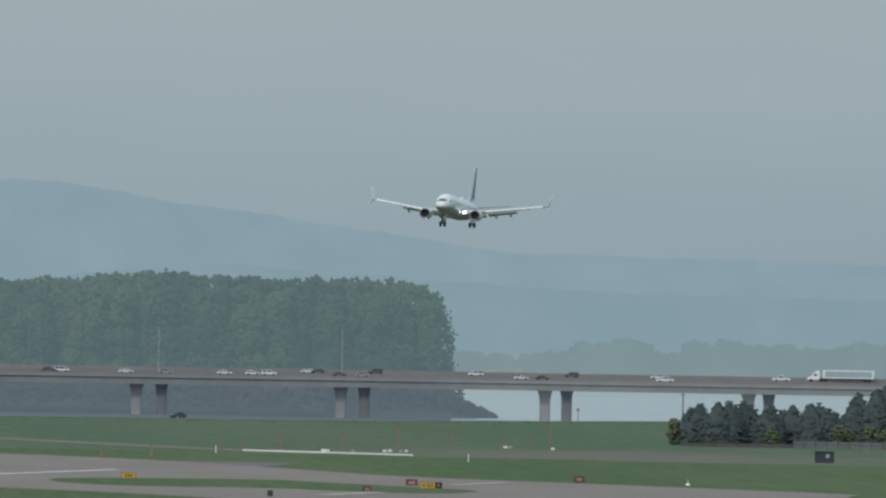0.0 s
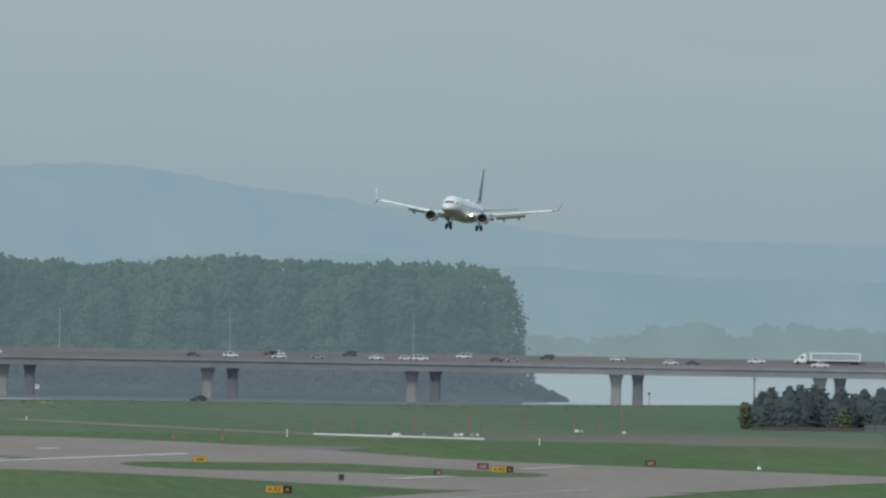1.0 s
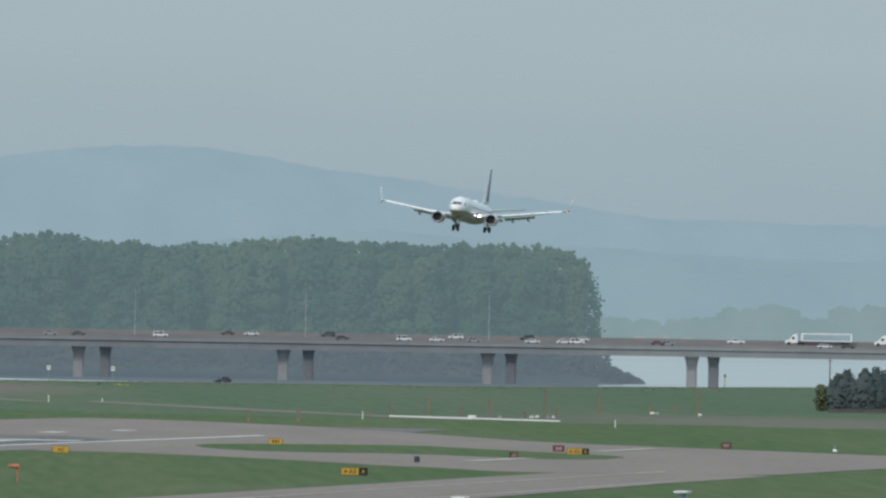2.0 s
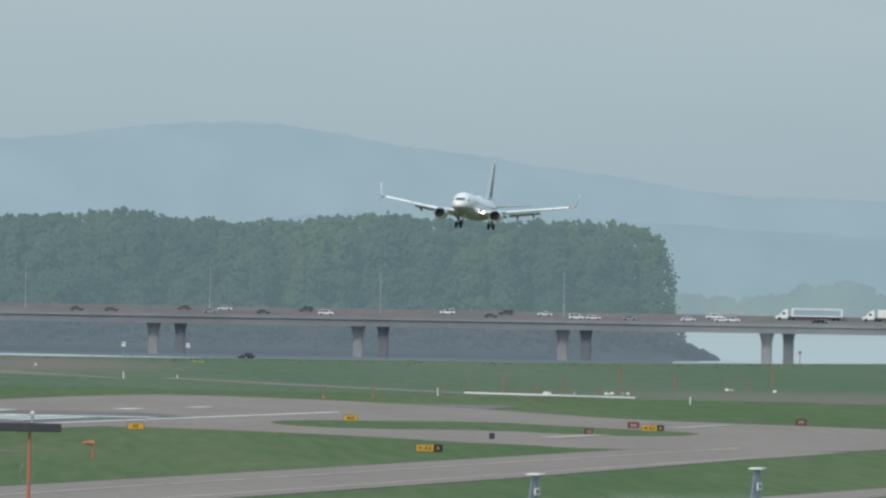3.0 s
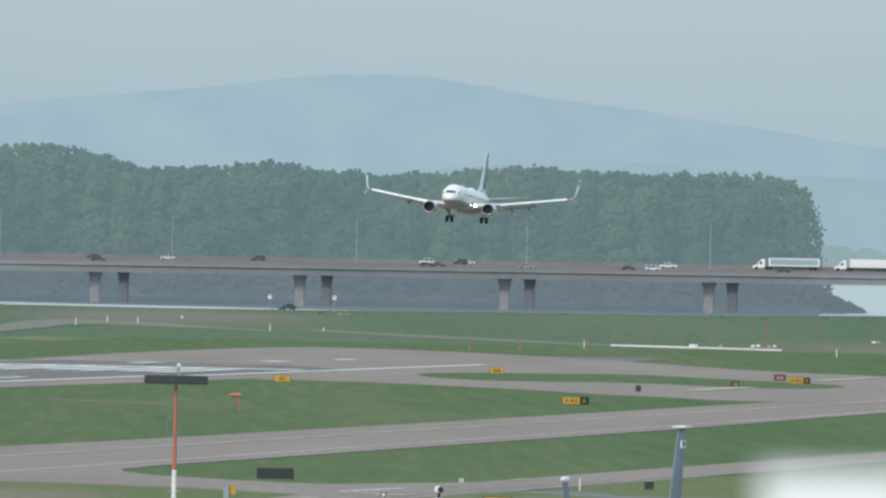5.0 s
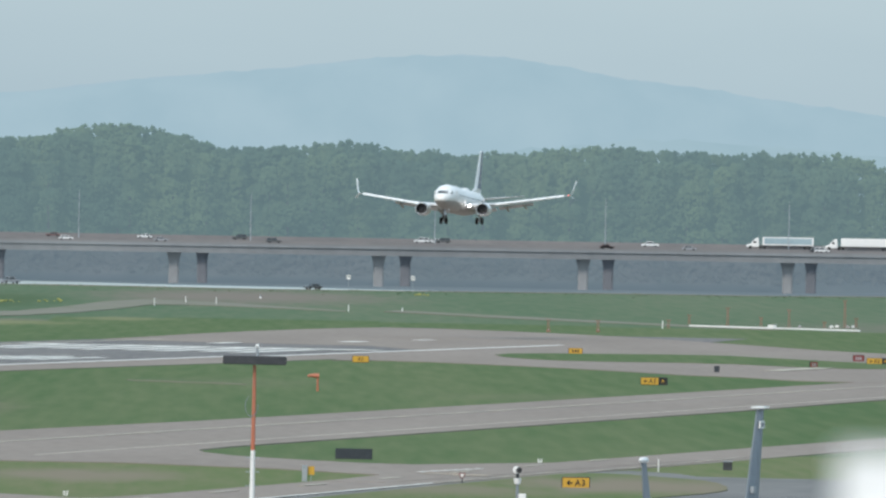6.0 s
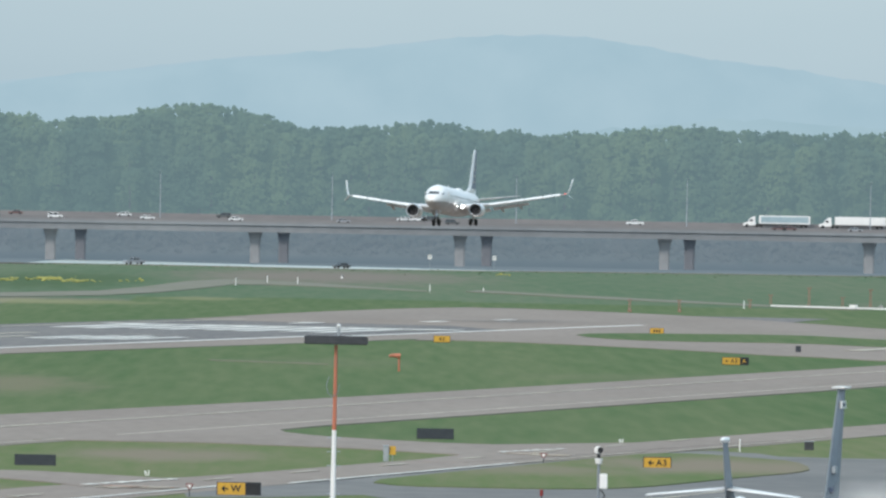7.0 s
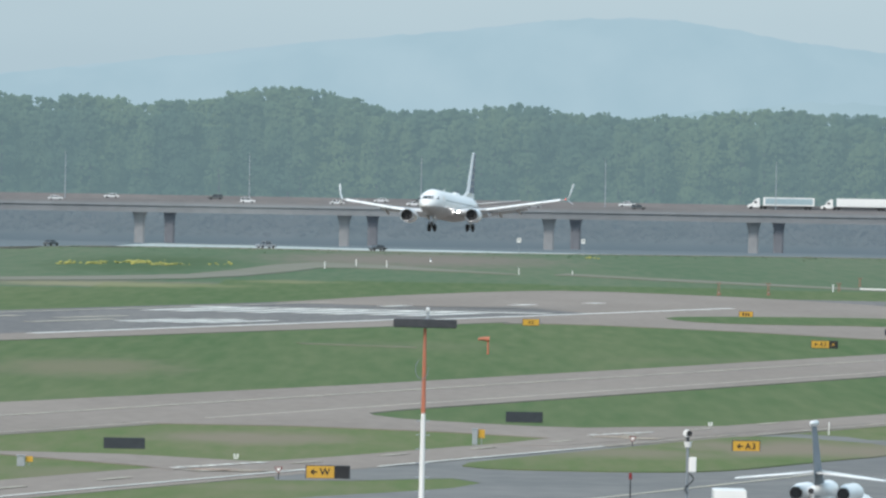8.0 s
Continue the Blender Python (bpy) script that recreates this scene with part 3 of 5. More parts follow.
def draped(name, far, near, material, label, category, n=60, m=6):
    """A path laid on uneven ground between its far and its near edge."""
    bm = bmesh.new()
    fx, fy, nx, ny = [p[0] for p in far], [p[1] for p in far], [p[0] for p in near], [p[1] for p in near]
    k = np.linspace(0, len(far) - 1, n)
    idx = range(len(far))
    rows = []
    for u in k:
        a = (float(np.interp(u, idx, fx)), float(np.interp(u, idx, fy)))
        b = (float(np.interp(u, idx, nx)), float(np.interp(u, idx, ny)))
        row = []
        for j in range(m + 1):
            x, y = a[0] + (b[0] - a[0]) * j / m, a[1] + (b[1] - a[1]) * j / m
            row.append(bm.verts.new((x, y, ground_z(x, y) + 0.12)))
        rows.append(row)
    for r0, r1 in zip(rows, rows[1:]):
        for j in range(m):
            bm.faces.new((r0[j], r0[j + 1], r1[j + 1], r1[j]))
    ex = bmesh.ops.extrude_face_region(bm, geom=bm.faces[:])
    bmesh.ops.translate(bm, vec=(0, 0, -0.3), verts=[v for v in ex["geom"] if isinstance(v, bmesh.types.BMVert)])
    bmesh.ops.recalc_face_normals(bm, faces=bm.faces[:])
    tagged(part(name, bm, material), label, category, kind="structure")


draped("track_gravel", [(-88, 2138), (-62, 2213), (-49, 2274), (-42, 2392), (-36, 2517), (-28, 2597), (-18, 2572), (-8, 2532), (2, 2482), (15, 2414)],
       [(-85, 2080), (-59, 2140), (-47, 2180), (-38, 2255), (-31, 2361), (-26, 2464), (-17, 2480), (-8, 2465), (2, 2437), (15, 2392)], DIRT, "pale gravel track rising through the meadow", "track")


# ---- markings ----
def build_markings():
    run = bpy.data.objects["runway"]
    for a, b in ((1000, 1400), (1400, 1600), (1600, 1812)):
        bend = -376.6 + (a + b - 2800) * 0.5 * 0.0157
        stripe("edge_line", a, b, bend - 0.75, bend + 0.75, 0.1, PAINT, "", run)
    stripe("edge_line", 500, 1790, -431.0, -429.8, 0.1, PAINT_WORN, "", run)
    # touchdown bars and aiming points
    for s0, s1, l in ((1460, 1500, -408), (1500, 1545, -402), (1545, 1580, -410), (1520, 1562, -420)):
        stripe("touchdown_bar", s0, s1, l - 1.0, l + 1.0, 0.11, PAINT_WORN, "", run)
    for k, l in enumerate((-396, -393, -390, -387, -384)):
        stripe("aiming_bar", 1524 - 4 * (k % 2), 1556 + 5 * (k % 3), l - 0.8, l + 0.8, 0.11, PAINT, "", run)
    for k in range(8):
        l = -384 - k * 5.6
        stripe("threshold_bar", 1640 + 5 * (k % 2), 1690 + 6 * (k % 3), l - 1.3, l + 1.3, 0.11, PAINT, "", run)
    stripe("threshold_line", 1696, 1702, -430, -376, 0.112, PAINT, "", run)
    for s0, s1, l in ((1796, 1808, -403), (1841, 1849, -401), (1745, 1760, -412)):
        stripe("chevron_bar", s0, s1, l - 1.2, l + 1.2, 0.112, PAINT, "", run)
    taxi = bpy.data.objects["taxiway"]
    stripe("centre_line", 500, 1500, -254.9, -254.2, 0.1, PAINT_WORN, "", taxi)
    stripe("edge_line", 950, 1420, -239.4, -238.9, 0.1, PAINT_WORN, "", taxi)
    stripe("edge_line", 500, 930, -239.0, -238.6, 0.1, PAINT_WORN, "", taxi)
    pad = bpy.data.objects["pavement_runway_end"]
    stripe("hold_line", 1560, 1600, -292.5, -289.5, 0.15, PAINT_WORN, "", pad)
    stripe("hold_line", 1688, 1738, -298.0, -295.5, 0.15, PAINT_WORN, "", pad)
    road = bpy.data.objects["service_road"]
    stripe("edge_line", 500, 795, -192.8, -192.4, 0.13, PAINT, "", road)
    stripe("edge_line", 806, 880, -190.6, -190.2, 0.13, PAINT, "", road)
    for a, b in ((880, 930), (930, 1000)):
        stripe("edge_line", a, b, -190.5 + (a - 880) * 0.035, -190.2 + (a - 880) * 0.035, 0.13, PAINT_WORN, "", road)
    for k in range(14):
        stripe("centre_dash", 620 + 27 * k, 628 + 27 * k, -197.6 + (0.6 if k > 8 else 0), -197.1 + (0.6 if k > 8 else 0), 0.13, PAINT_WORN, "", road)
    for k in range(6):
        stripe("zebra_dash", 789.5 + 3.6 * k, 792.2 + 3.6 * k, -201.4 + 0.26 * k, -200.7 + 0.26 * k, 0.14, PAINT, "", road)
        stripe("zebra_dash", 916.5 + 2.8 * k, 918.6 + 2.8 * k, -199.6 + 0.3 * k, -199.0 + 0.3 * k, 0.14, PAINT, "", road)
    for a, b, l in ((784, 789.5, -197.6), (784.5, 788, -195.4), (911, 914.5, -196.6), (908, 911, -193.6)):
        stripe("hold_dash", a, b, l - 1.5, l + 1.5, 0.14, PAINT_WORN, "", road)
        stripe("hold_dash", a + 1.5, b - 1.2, l - 1.5, l + 1.5, 0.15, ORANGE_MUTED, "", road)
    apr = bpy.data.objects["apron"]
    stripe("lead_line", 735, 815, -160.9, -160.4, 0.09, PAINT_WORN, "", apr)


build_markings()


# ---- bridge ----
def build_bridge():
    br = empty("highway_bridge", Matrix.Translation((0, 3690, 0)))

    def deck(name, y, z_road, depth_, low, rail, m_rail):
        bm = bmesh.new()
        box(bm, (100, y, z_road - 0.15), (1100, 12, 0.3))
        part(name, bm, CONCRETE_DARK, br)
        bm = bmesh.new()
        prof = [(-6.0, 0.0), (-6.0, -0.9), (-5.5, -1.1), (-5.3, -depth_), (5.3, -depth_), (5.5, -1.1), (6.0, -0.9), (6.0, 0.0)]
        loft(bm, [[(x, y + a, z_road - 0.3 + b) for a, b in prof] for x in (-450, 0, 300, 650)])
        part("girder", bm, CONCRETE, br)
        for side in (-1, 1):
            bm = bmesh.new()
            h = rail if side > 0 else low
            box(bm, (100, y + side * 5.8, z_road + h / 2), (1100, 0.35, h), 0.05)
            part("parapet", bm, m_rail if side > 0 else CONCRETE, br)

    deck("near_deck", 0, 9.5, 3.0, 0.12, 0.75, CONCRETE_DARK)
    deck("far_deck", 30, 10.3, 3.2, 0.1, 1.3, CONCRETE_DARK)
    pier_mesh = None
    for k in range(-4, 13):
        for dx, y, zt in ((0.0, 0, 6.35), (8.7, 30, 7.0)):
            x = 225.0 + (k - 6) * 64.0 + dx
            if pier_mesh is None:
                bm = bmesh.new()
                rings = []
                for z, w, d in ((-9, 1.6, 1.2), (3.0, 1.6, 1.2), (4.0, 1.75, 1.3), (5.0, 1.9, 1.5), (5.7, 2.2, 1.8), (6.6, 2.3, 2.0)):
                    rings.append([(-w, -d * 0.7, z), (-w * 0.7, -d, z), (w * 0.7, -d, z), (w, -d * 0.7, z), (w, d * 0.7, z), (w * 0.7, d, z), (-w * 0.7, d, z), (-w, d * 0.7, z)])
                loft(bm, rings)
                first = part("pier", bm, PIER, br)
                pier_mesh = first.data
                first.matrix_basis = Matrix.Translation((x, y, zt - 6.4))
                shaded_pier = pier_mesh.copy()
                shaded_pier.materials.clear()
                shaded_pier.materials.append(PIER_SHADED)
            else:
                share("pier", pier_mesh if y == 0 else shaded_pier, Matrix.Translation((x, y, zt - 6.4)), br)
    tagged(br, "long twin concrete highway bridge on flared piers over the river", "bridge")
    # street lamps on the median
    lamp = None
    for k, px in enumerate((-180, 119, 445, 749, 1075, 1377, 1702)):
        x = (px - 784) * 3708 / LENS - 1.0
        m = Matrix.Translation((x, 3708, 9.2))
        if lamp is None:
            lamp = empty("street_lamp", m)
            bm = bmesh.new()
            tube(bm, (0, 0, 0), (0, 0, 15.5), 0.2, 0.1, 8)
            part("pole", bm, STEEL, lamp)
            bm = bmesh.new()
            tube(bm, (0, 0, 15.3), (0, -2.2, 15.9), 0.08, 0.06, 6)
            part("arm", bm, STEEL, lamp)
            bm = bmesh.new()
            box(bm, (0, -2.4, 15.9), (0.35, 0.8, 0.2), 0.05)
            part("lamp_head", bm, STEEL, lamp)
            tagged(lamp, "tall slender galvanised street lamp on the bridge", "street lamp", group="street lamps on the bridge")
        else:
            copy_thing(lamp, m)
    # red channel mark hung on a pier
    nav = empty("channel_marker", Matrix.Translation((235.1, 3684, -1.5)))
    bm = bmesh.new()
    box(bm, (0, 0, 1.9), (0.8, 0.2, 0.9), 0.05)
    part("board", bm, MAROON, nav)
    bm = bmesh.new()
    tube(bm, (0, 0.2, -3), (0, 0.2, 1.9), 0.12, 0.12, 6)
    part("post", bm, MAROON, nav)
    tagged(nav, "small red channel marker board beside a pier", "marker")


build_bridge()


# ---- vehicles ----
def make_car(paint, kind="sedan", m=None, label=""):
    car = empty({"sedan": "car", "suv": "car", "pickup": "pickup_truck"}[kind], m)
    L, W = (4.7, 1.82) if kind == "sedan" else (4.8, 1.9) if kind == "suv" else (5.6, 1.95)
    hood, roof = (0.92, 1.46) if kind == "sedan" else (1.05, 1.75) if kind == "suv" else (1.1, 1.85)
    bm = bmesh.new()
    h = L / 2
    prof = [(-h, 0.35), (-h, hood * 0.75), (-h + 0.15, hood * 0.92), (-0.9, hood), (h - 0.2, hood * 0.97), (h, hood * 0.8), (h, 0.35)]
    loft(bm, [[(x, y * W / 2, z) for x, z in prof] for y in (-1, 1)])
    bmesh.ops.bevel(bm, geom=bm.edges[:], offset=0.09, segments=2, affect="EDGES", clamp_overlap=True)
    part("body", bm, CAR_PAINTS[paint], car)
    a0, a1, b0, b1 = {"sedan": (-1.15, 1.75, -0.35, 1.05), "suv": (-1.2, 2.3, -0.5, 1.95), "pickup": (-1.3, 0.75, -0.7, 0.5)}[kind]
    bm = bmesh.new()
    loft(bm, [[(a0, -W * 0.46, hood - 0.03), (a1, -W * 0.46, hood - 0.03), (a1, W * 0.46, hood - 0.03), (a0, W * 0.46, hood - 0.03)],
              [(b0, -W * 0.38, roof - 0.08), (b1, -W * 0.38, roof - 0.08), (b1, W * 0.38, roof - 0.08), (b0, W * 0.38, roof - 0.08)]])
    part("cabin_glass", bm, GLASS, car)
    bm = bmesh.new()
    box(bm, ((b0 + b1) / 2, 0, roof - 0.06), (b1 - b0 + 0.16, W * 0.8, 0.16), 0.04)
    part("roof", bm, CAR_PAINTS[paint], car)
    for x in ((a0 + b0) / 2, (b0 + b1) / 2, (a1 + b1) / 2):
        for y in (-W * 0.425, W * 0.425):
            bm = bmesh.new()
            box(bm, (x, y, (hood + roof) / 2 - 0.04), (0.2, 0.07, roof - hood - 0.04), 0.01)
            part("pillar", bm, CAR_PAINTS[paint], car)
    wheel = None
    for x in (-L * 0.3, L * 0.29):
        for y in (-W / 2 + 0.08, W / 2 - 0.08):
            if wheel is None:
                bm = bmesh.new()
                tube(bm, (0, -0.11, 0), (0, 0.11, 0), 0.34, seg=14)
                w_ = part("wheel", bm, RUBBER, car)
                w_.matrix_basis = Matrix.Translation((x, y, 0.34))
                wheel = w_.data
            else:
                share("wheel", wheel, Matrix.Translation((x, y, 0.34)), car)
    return tagged(car, label or "%s %s driving" % (paint, {"sedan": "sedan car", "suv": "sport utility car", "pickup": "pickup truck"}[kind]), "pickup" if kind == "pickup" else "car")


def make_truck(panel, m):
    tr = empty("semi_truck", m)
    bm = bmesh.new()
    box(bm, (8.4, 0, 2.5), (16.1, 2.55, 2.6), 0.06)
    trailer = part("trailer", bm, WHITE, tr)
    bm = bmesh.new()
    box(bm, (8.4, -1.29, 2.55), (15.0, 0.05, 1.85), 0.02)
    part("side_panel", bm, panel, trailer)
    bm = bmesh.new()
    prof = [(-4.6, 0.5), (-4.7, 1.3), (-3.3, 1.7), (-2.8, 2.5), (-1.9, 3.3), (-0.9, 3.6), (-0.7, 0.7)]
    loft(bm, [[(x, y, z) for x, z in prof] for y in (-1.2, 1.2)])
    bmesh.ops.bevel(bm, geom=bm.edges[:], offset=0.1, segments=2, affect="EDGES", clamp_overlap=True)
    cab = part("cab", bm, WHITE, tr)
    bm = bmesh.new()
    box(bm, (-2.15, -1.2, 2.2), (0.9, 0.06, 0.7), 0.03)
    part("side_window", bm, GLASS, cab)
    bm = bmesh.new()
    box(bm, (7.5, 0, 0.95), (16.5, 0.9, 0.3), 0.03)
    part("frame", bm, DARK, tr)
    wheel = None
    for x in (-3.5, -0.3, 1.0, 13.8, 15.1):
        for y in (-1.05, 1.05):
            if wheel is None:
                bm = bmesh.new()
                tube(bm, (0, -0.22, 0), (0, 0.22, 0), 0.52, seg=14)
                w_ = part("wheel", bm, RUBBER, tr)
                w_.matrix_basis = Matrix.Translation((x, y, 0.52))
                wheel = w_.data
            else:
                share("wheel", wheel, Matrix.Translation((x, y, 0.52)), tr)
    return tr


TRAFFIC = []          # thing, place at the start, speed, lane y, road z, heading
NEAR, FAR = (3690, 9.51), (3720, 10.31)
KIND = {"w": "white", "s": "silver", "d": "dark", "r": "red"}
for p0, v, paint, kind in (
        (1200, 173, "w", "suv"), (1314, 145, "w", "sedan"), (1384, 143, "s", "sedan"), (1488, 143, "w", "sedan"), (1538, 146, "w", "sedan"),
        (1567, 143, "w", "suv"), (1692, 152, "r", "sedan"), (1732, 141, "s", "sedan"), (2015, 139, "w", "sedan"), (2052, 141, "d", "sedan"),
        (2270, 149, "w", "pickup"), (795, 160, "w", "suv"), (1177, 130, "d", "sedan"), (294, 180, "r", "sedan"), (-247, 172, "d", "suv"),
        (415, 160, "r", "sedan"), (-525, 157, "w", "sedan"), (-1027, 183, "w", "suv"), (-829, 178, "w", "sedan"), (-489, 179, "s", "sedan"),
        (-1183, 160, "w", "sedan"), (620, 150, "s", "sedan"), (582, 194, "d", "sedan")):
    TRAFFIC.append((make_car(KIND[paint], kind), p0, v, NEAR, 180, 1.0 if v > 155 else -1.5))
for p0, v, paint, kind in (
        (1636, -180, "w", "sedan"), (1934, -148, "w", "suv"), (2257, -198, "w", "sedan"), (2477, -171, "w", "pickup"), (2104, -170, "d", "suv"),
        (1756, -172, "d", "suv"), (1654, -210, "r", "sedan")):
    TRAFFIC.append((make_car(KIND[paint], kind), p0, v, FAR, 0, 1.0 if v < -175 else -1.5))
t1 = tagged(make_truck(BLUE_PANEL, None), "white semi-truck with a pale blue panelled trailer", "truck")
t2 = tagged(make_truck(WHITE, None), "white semi-truck with a plain white trailer", "truck")
TRAFFIC.append((t1, 2549, -150.2, FAR, 0, 1.5))
TRAFFIC.append((t2, 2717, -155.0, FAR, 0, 1.5))


# ---- the airliner ----
def fuselage_ring(y, w, top, bot, zc, n=28):
    ring = []
    for i in range(n):
        a = 2 * math.pi * i / n
        z = math.cos(a)
        ring.append((math.sin(a) * w, y, zc + z * (top if z > 0 else bot)))
    return ring


def airfoil(c, y0, z, t=0.11, droop=0.0):
    """Section of a wing: (y, z) pairs round the profile, leading edge at y0."""
    pts = []
    for u, k in ((0, 0), (0.03, 0.45), (0.12, 0.85), (0.35, 1.0), (0.7, 0.6), (1.0, 0.06)):
        pts.append((y0 + u * c, z + k * t * c * 0.55 - droop * u * u * c))
    for u, k in ((1.0, -0.06), (0.7, -0.35), (0.35, -0.7), (0.12, -0.6), (0.03, -0.35)):
        pts.append((y0 + u * c, z + k * t * c * 0.55 - droop * u * u * c))
    return pts


def surface(bm, stations):
    """stations: x, leading edge y, chord, z, thickness"""
    loft(bm, [[(x, y, z) for y, z in airfoil(c, y0, zc, t)] for x, y0, c, zc, t in stations])


def build_airliner():
    pl = empty("airliner")
    ZC = 3.75
    bm = bmesh.new()
    st = [(-19.6, 0.12, 0.1, 0.1, -0.55), (-19.35, 0.55, 0.45, 0.42, -0.5), (-18.8, 0.95, 0.8, 0.8, -0.42), (-18.0, 1.3, 1.2, 1.2, -0.3), (-17.0, 1.6, 1.62, 1.55, -0.15),
          (-15.8, 1.8, 1.95, 1.85, -0.05), (-14.2, 1.88, 2.05, 2.0, 0), (-8, 1.88, 2.05, 2.0, 0), (0, 1.88, 2.05, 2.05, 0), (7, 1.88, 2.05, 1.95, 0), (10, 1.84, 2.03, 1.6, 0.02),
          (13, 1.6, 1.9, 1.05, 0.1), (16, 1.15, 1.55, 0.55, 0.25), (18.4, 0.6, 0.95, 0.35, 0.5), (19.9, 0.18, 0.3, 0.2, 0.75)]
    loft(bm, [fuselage_ring(y, w, t, b, ZC + dz, 36) for y, w, t, b, dz in st])
    for f in bm.faces:
        f.material_index = 1 if f.calc_center_median().z < ZC - 0.75 else 0
    part("fuselage", bm, [WHITE, LIGHT_GREY], pl, "white fuselage with grey belly", smooth=True)
    bm = bmesh.new()
    loft(bm, [fuselage_ring(y, w, t, b, ZC - 1.2, 24) for y, w, t, b in ((-8.5, 0.6, 0.3, 0.4), (-7, 1.7, 0.8, 0.85), (-3, 2.05, 1.0, 1.05), (2, 2.05, 1.0, 1.05), (5, 1.5, 0.7, 0.8), (7, 0.5, 0.3, 0.3))])
    part("wing_fairing", bm, LIGHT_GREY, pl, smooth=True)
    # cockpit windows
    for k, (x0, x1) in enumerate(((-1.5, -0.8), (-0.75, -0.03), (0.03, 0.75), (0.8, 1.5))):
        bm = bmesh.new()
        def yy(x):
            return -18.84 + 0.72 * x * x
        v = [bm.verts.new((x0, yy(x0), ZC + 0.42)), bm.verts.new((x1, yy(x1), ZC + 0.42)), bm.verts.new((x1 * 0.94, yy(x1) + 0.7, ZC + 0.9)), bm.verts.new((x0 * 0.94, yy(x0) + 0.7, ZC + 0.9))]
        f = bm.faces.new(v)
        ex = bmesh.ops.extrude_face_region(bm, geom=[f])
        bmesh.ops.translate(bm, vec=(0, 0.5, -0.2), verts=[q for q in ex["geom"] if isinstance(q, bmesh.types.BMVert)])
        bmesh.ops.recalc_face_normals(bm, faces=bm.faces[:])
        part("cockpit_window", bm, GLASS, pl)
    # cabin windows and doors
    win = None
    for side in (-1, 1):
        for k in range(34):
            y = -13.0 + k * 0.78
            m = Matrix.Translation((side * 1.845, y, ZC + 0.38))
            if win is None:
                bm = bmesh.new()
                box(bm, (0, 0, 0), (0.06, 0.24, 0.3), 0.02)
                w_ = part("cabin_window", bm, WINDOW_PALE, pl)
                w_.matrix_basis = m
                win = w_.data
            else:
                share("cabin_window", win, m, pl)
        for y in (-14.6, 11.2):
            bm = bmesh.new()
            box(bm, (side * (1.83 if y < 0 else 1.74), y, ZC + 0.1), (0.08, 0.86, 1.8), 0.03)
            part("cabin_door", bm, WHITE, pl)
    # wings: root, kink, tip, with dihedral and a little flex
    for side in (-1, 1):
        bm = bmesh.new()
        surface(bm, [(side * 1.2, -7.2, 8.6, 2.62, 0.13), (side * 4.8, -5.2, 6.0, 2.98, 0.12), (side * 6.0, -4.5, 5.1, 3.12, 0.11), (side * 11.5, -1.5, 3.3, 3.95, 0.1), (side * 17.2, 1.6, 1.65, 4.95, 0.1)])
        part("wing", bm, WING, pl, smooth=True)
        # bright slats along the leading edge, lowered
        for k, (xa, xb) in enumerate(((6.3, 8.8), (8.9, 11.4), (11.5, 14.0), (14.1, 16.6))):
            bm = bmesh.new()
            def le(x):
                f = (x - 6.0) / 10.9
                return -4.5 + 6.0 * f, 3.12 + 1.83 * f - 0.0
            rings = []
            for x in (xa, xb):
                y0, z0 = le(x)
                rings.append([(side * x, y0 - 0.3, z0 - 0.17), (side * x, y0 - 0.26, z0 - 0.05), (side * x, y0 + 0.2, z0 + 0.17), (side * x, y0 + 0.22, z0 + 0.1), (side * x, y0 - 0.15, z0 - 0.13)])
            loft(bm, rings)
            part("slat", bm, WHITE, pl, "bright slat, lowered")
        # flaps drooped behind
        for (xa, ya, za, ca), (xb, yb, zb, cb) in (((2.1, 1.1, 2.35, 2.4), (5.4, 0.9, 2.75, 1.9)), ((5.9, 0.7, 2.85, 1.75), (11.4, 1.75, 3.62, 1.2))):
            bm = bmesh.new()
            dr = 0.2
            loft(bm, [[(side * x, y, z + 0.1), (side * x, y + c * 0.5, z - c * dr * 0.35 + 0.12), (side * x, y + c, z - c * dr), (side * x, y + c * 0.45, z - c * dr * 0.5)] for x, y, z, c in ((xa, ya, za, ca), (xb, yb, zb, cb))])
            part("flap", bm, WING, pl, "grey flap, lowered for landing")
        for x, y, z in ((3.6, 0.2, 2.15), (7.4, 0.6, 2.65), (10.2, 1.2, 3.1)):
            bm = bmesh.new()
            loft(bm, [[(side * x + a * r, y + yy_, z + b * r * 1.4 - yy_ * 0.16) for a, b in ((-1, 0), (0, 1), (1, 0), (0, -1))] for yy_, r in ((-1.6, 0.05), (-0.6, 0.22), (0.8, 0.22), (2.4, 0.04))])
            part("flap_fairing", bm, LIGHT_GREY, pl)
        # split winglet: tall blade above, short one below
        bm = bmesh.new()
        loft(bm, [[(side * x, y0, z), (side * (x - 0.13), y0 + c * 0.4, z), (side * x, y0 + c, z), (side * (x + 0.13), y0 + c * 0.4, z)] for x, y0, c, z in ((17.15, 1.6, 1.65, 4.93), (17.55, 2.05, 1.4, 5.15), (17.8, 2.6, 1.1, 5.8), (18.15, 3.8, 0.6, 7.45))])
        wl_ = part("winglet", bm, WHITE, pl, "white upswept winglet")
        bm = bmesh.new()
        loft(bm, [[(side * x, y0, z), (side * x - 0.08, y0 + c * 0.5, z + 0.08), (side * x, y0 + c, z), (side * x + 0.08, y0 + c * 0.5, z - 0.08)] for x, y0, c, z in ((17.35, 2.0, 1.1, 5.05), (18.2, 3.0, 0.5, 4.3))])
        part("lower_winglet", bm, WHITE, wl_)
        # tailplane
        bm = bmesh.new()
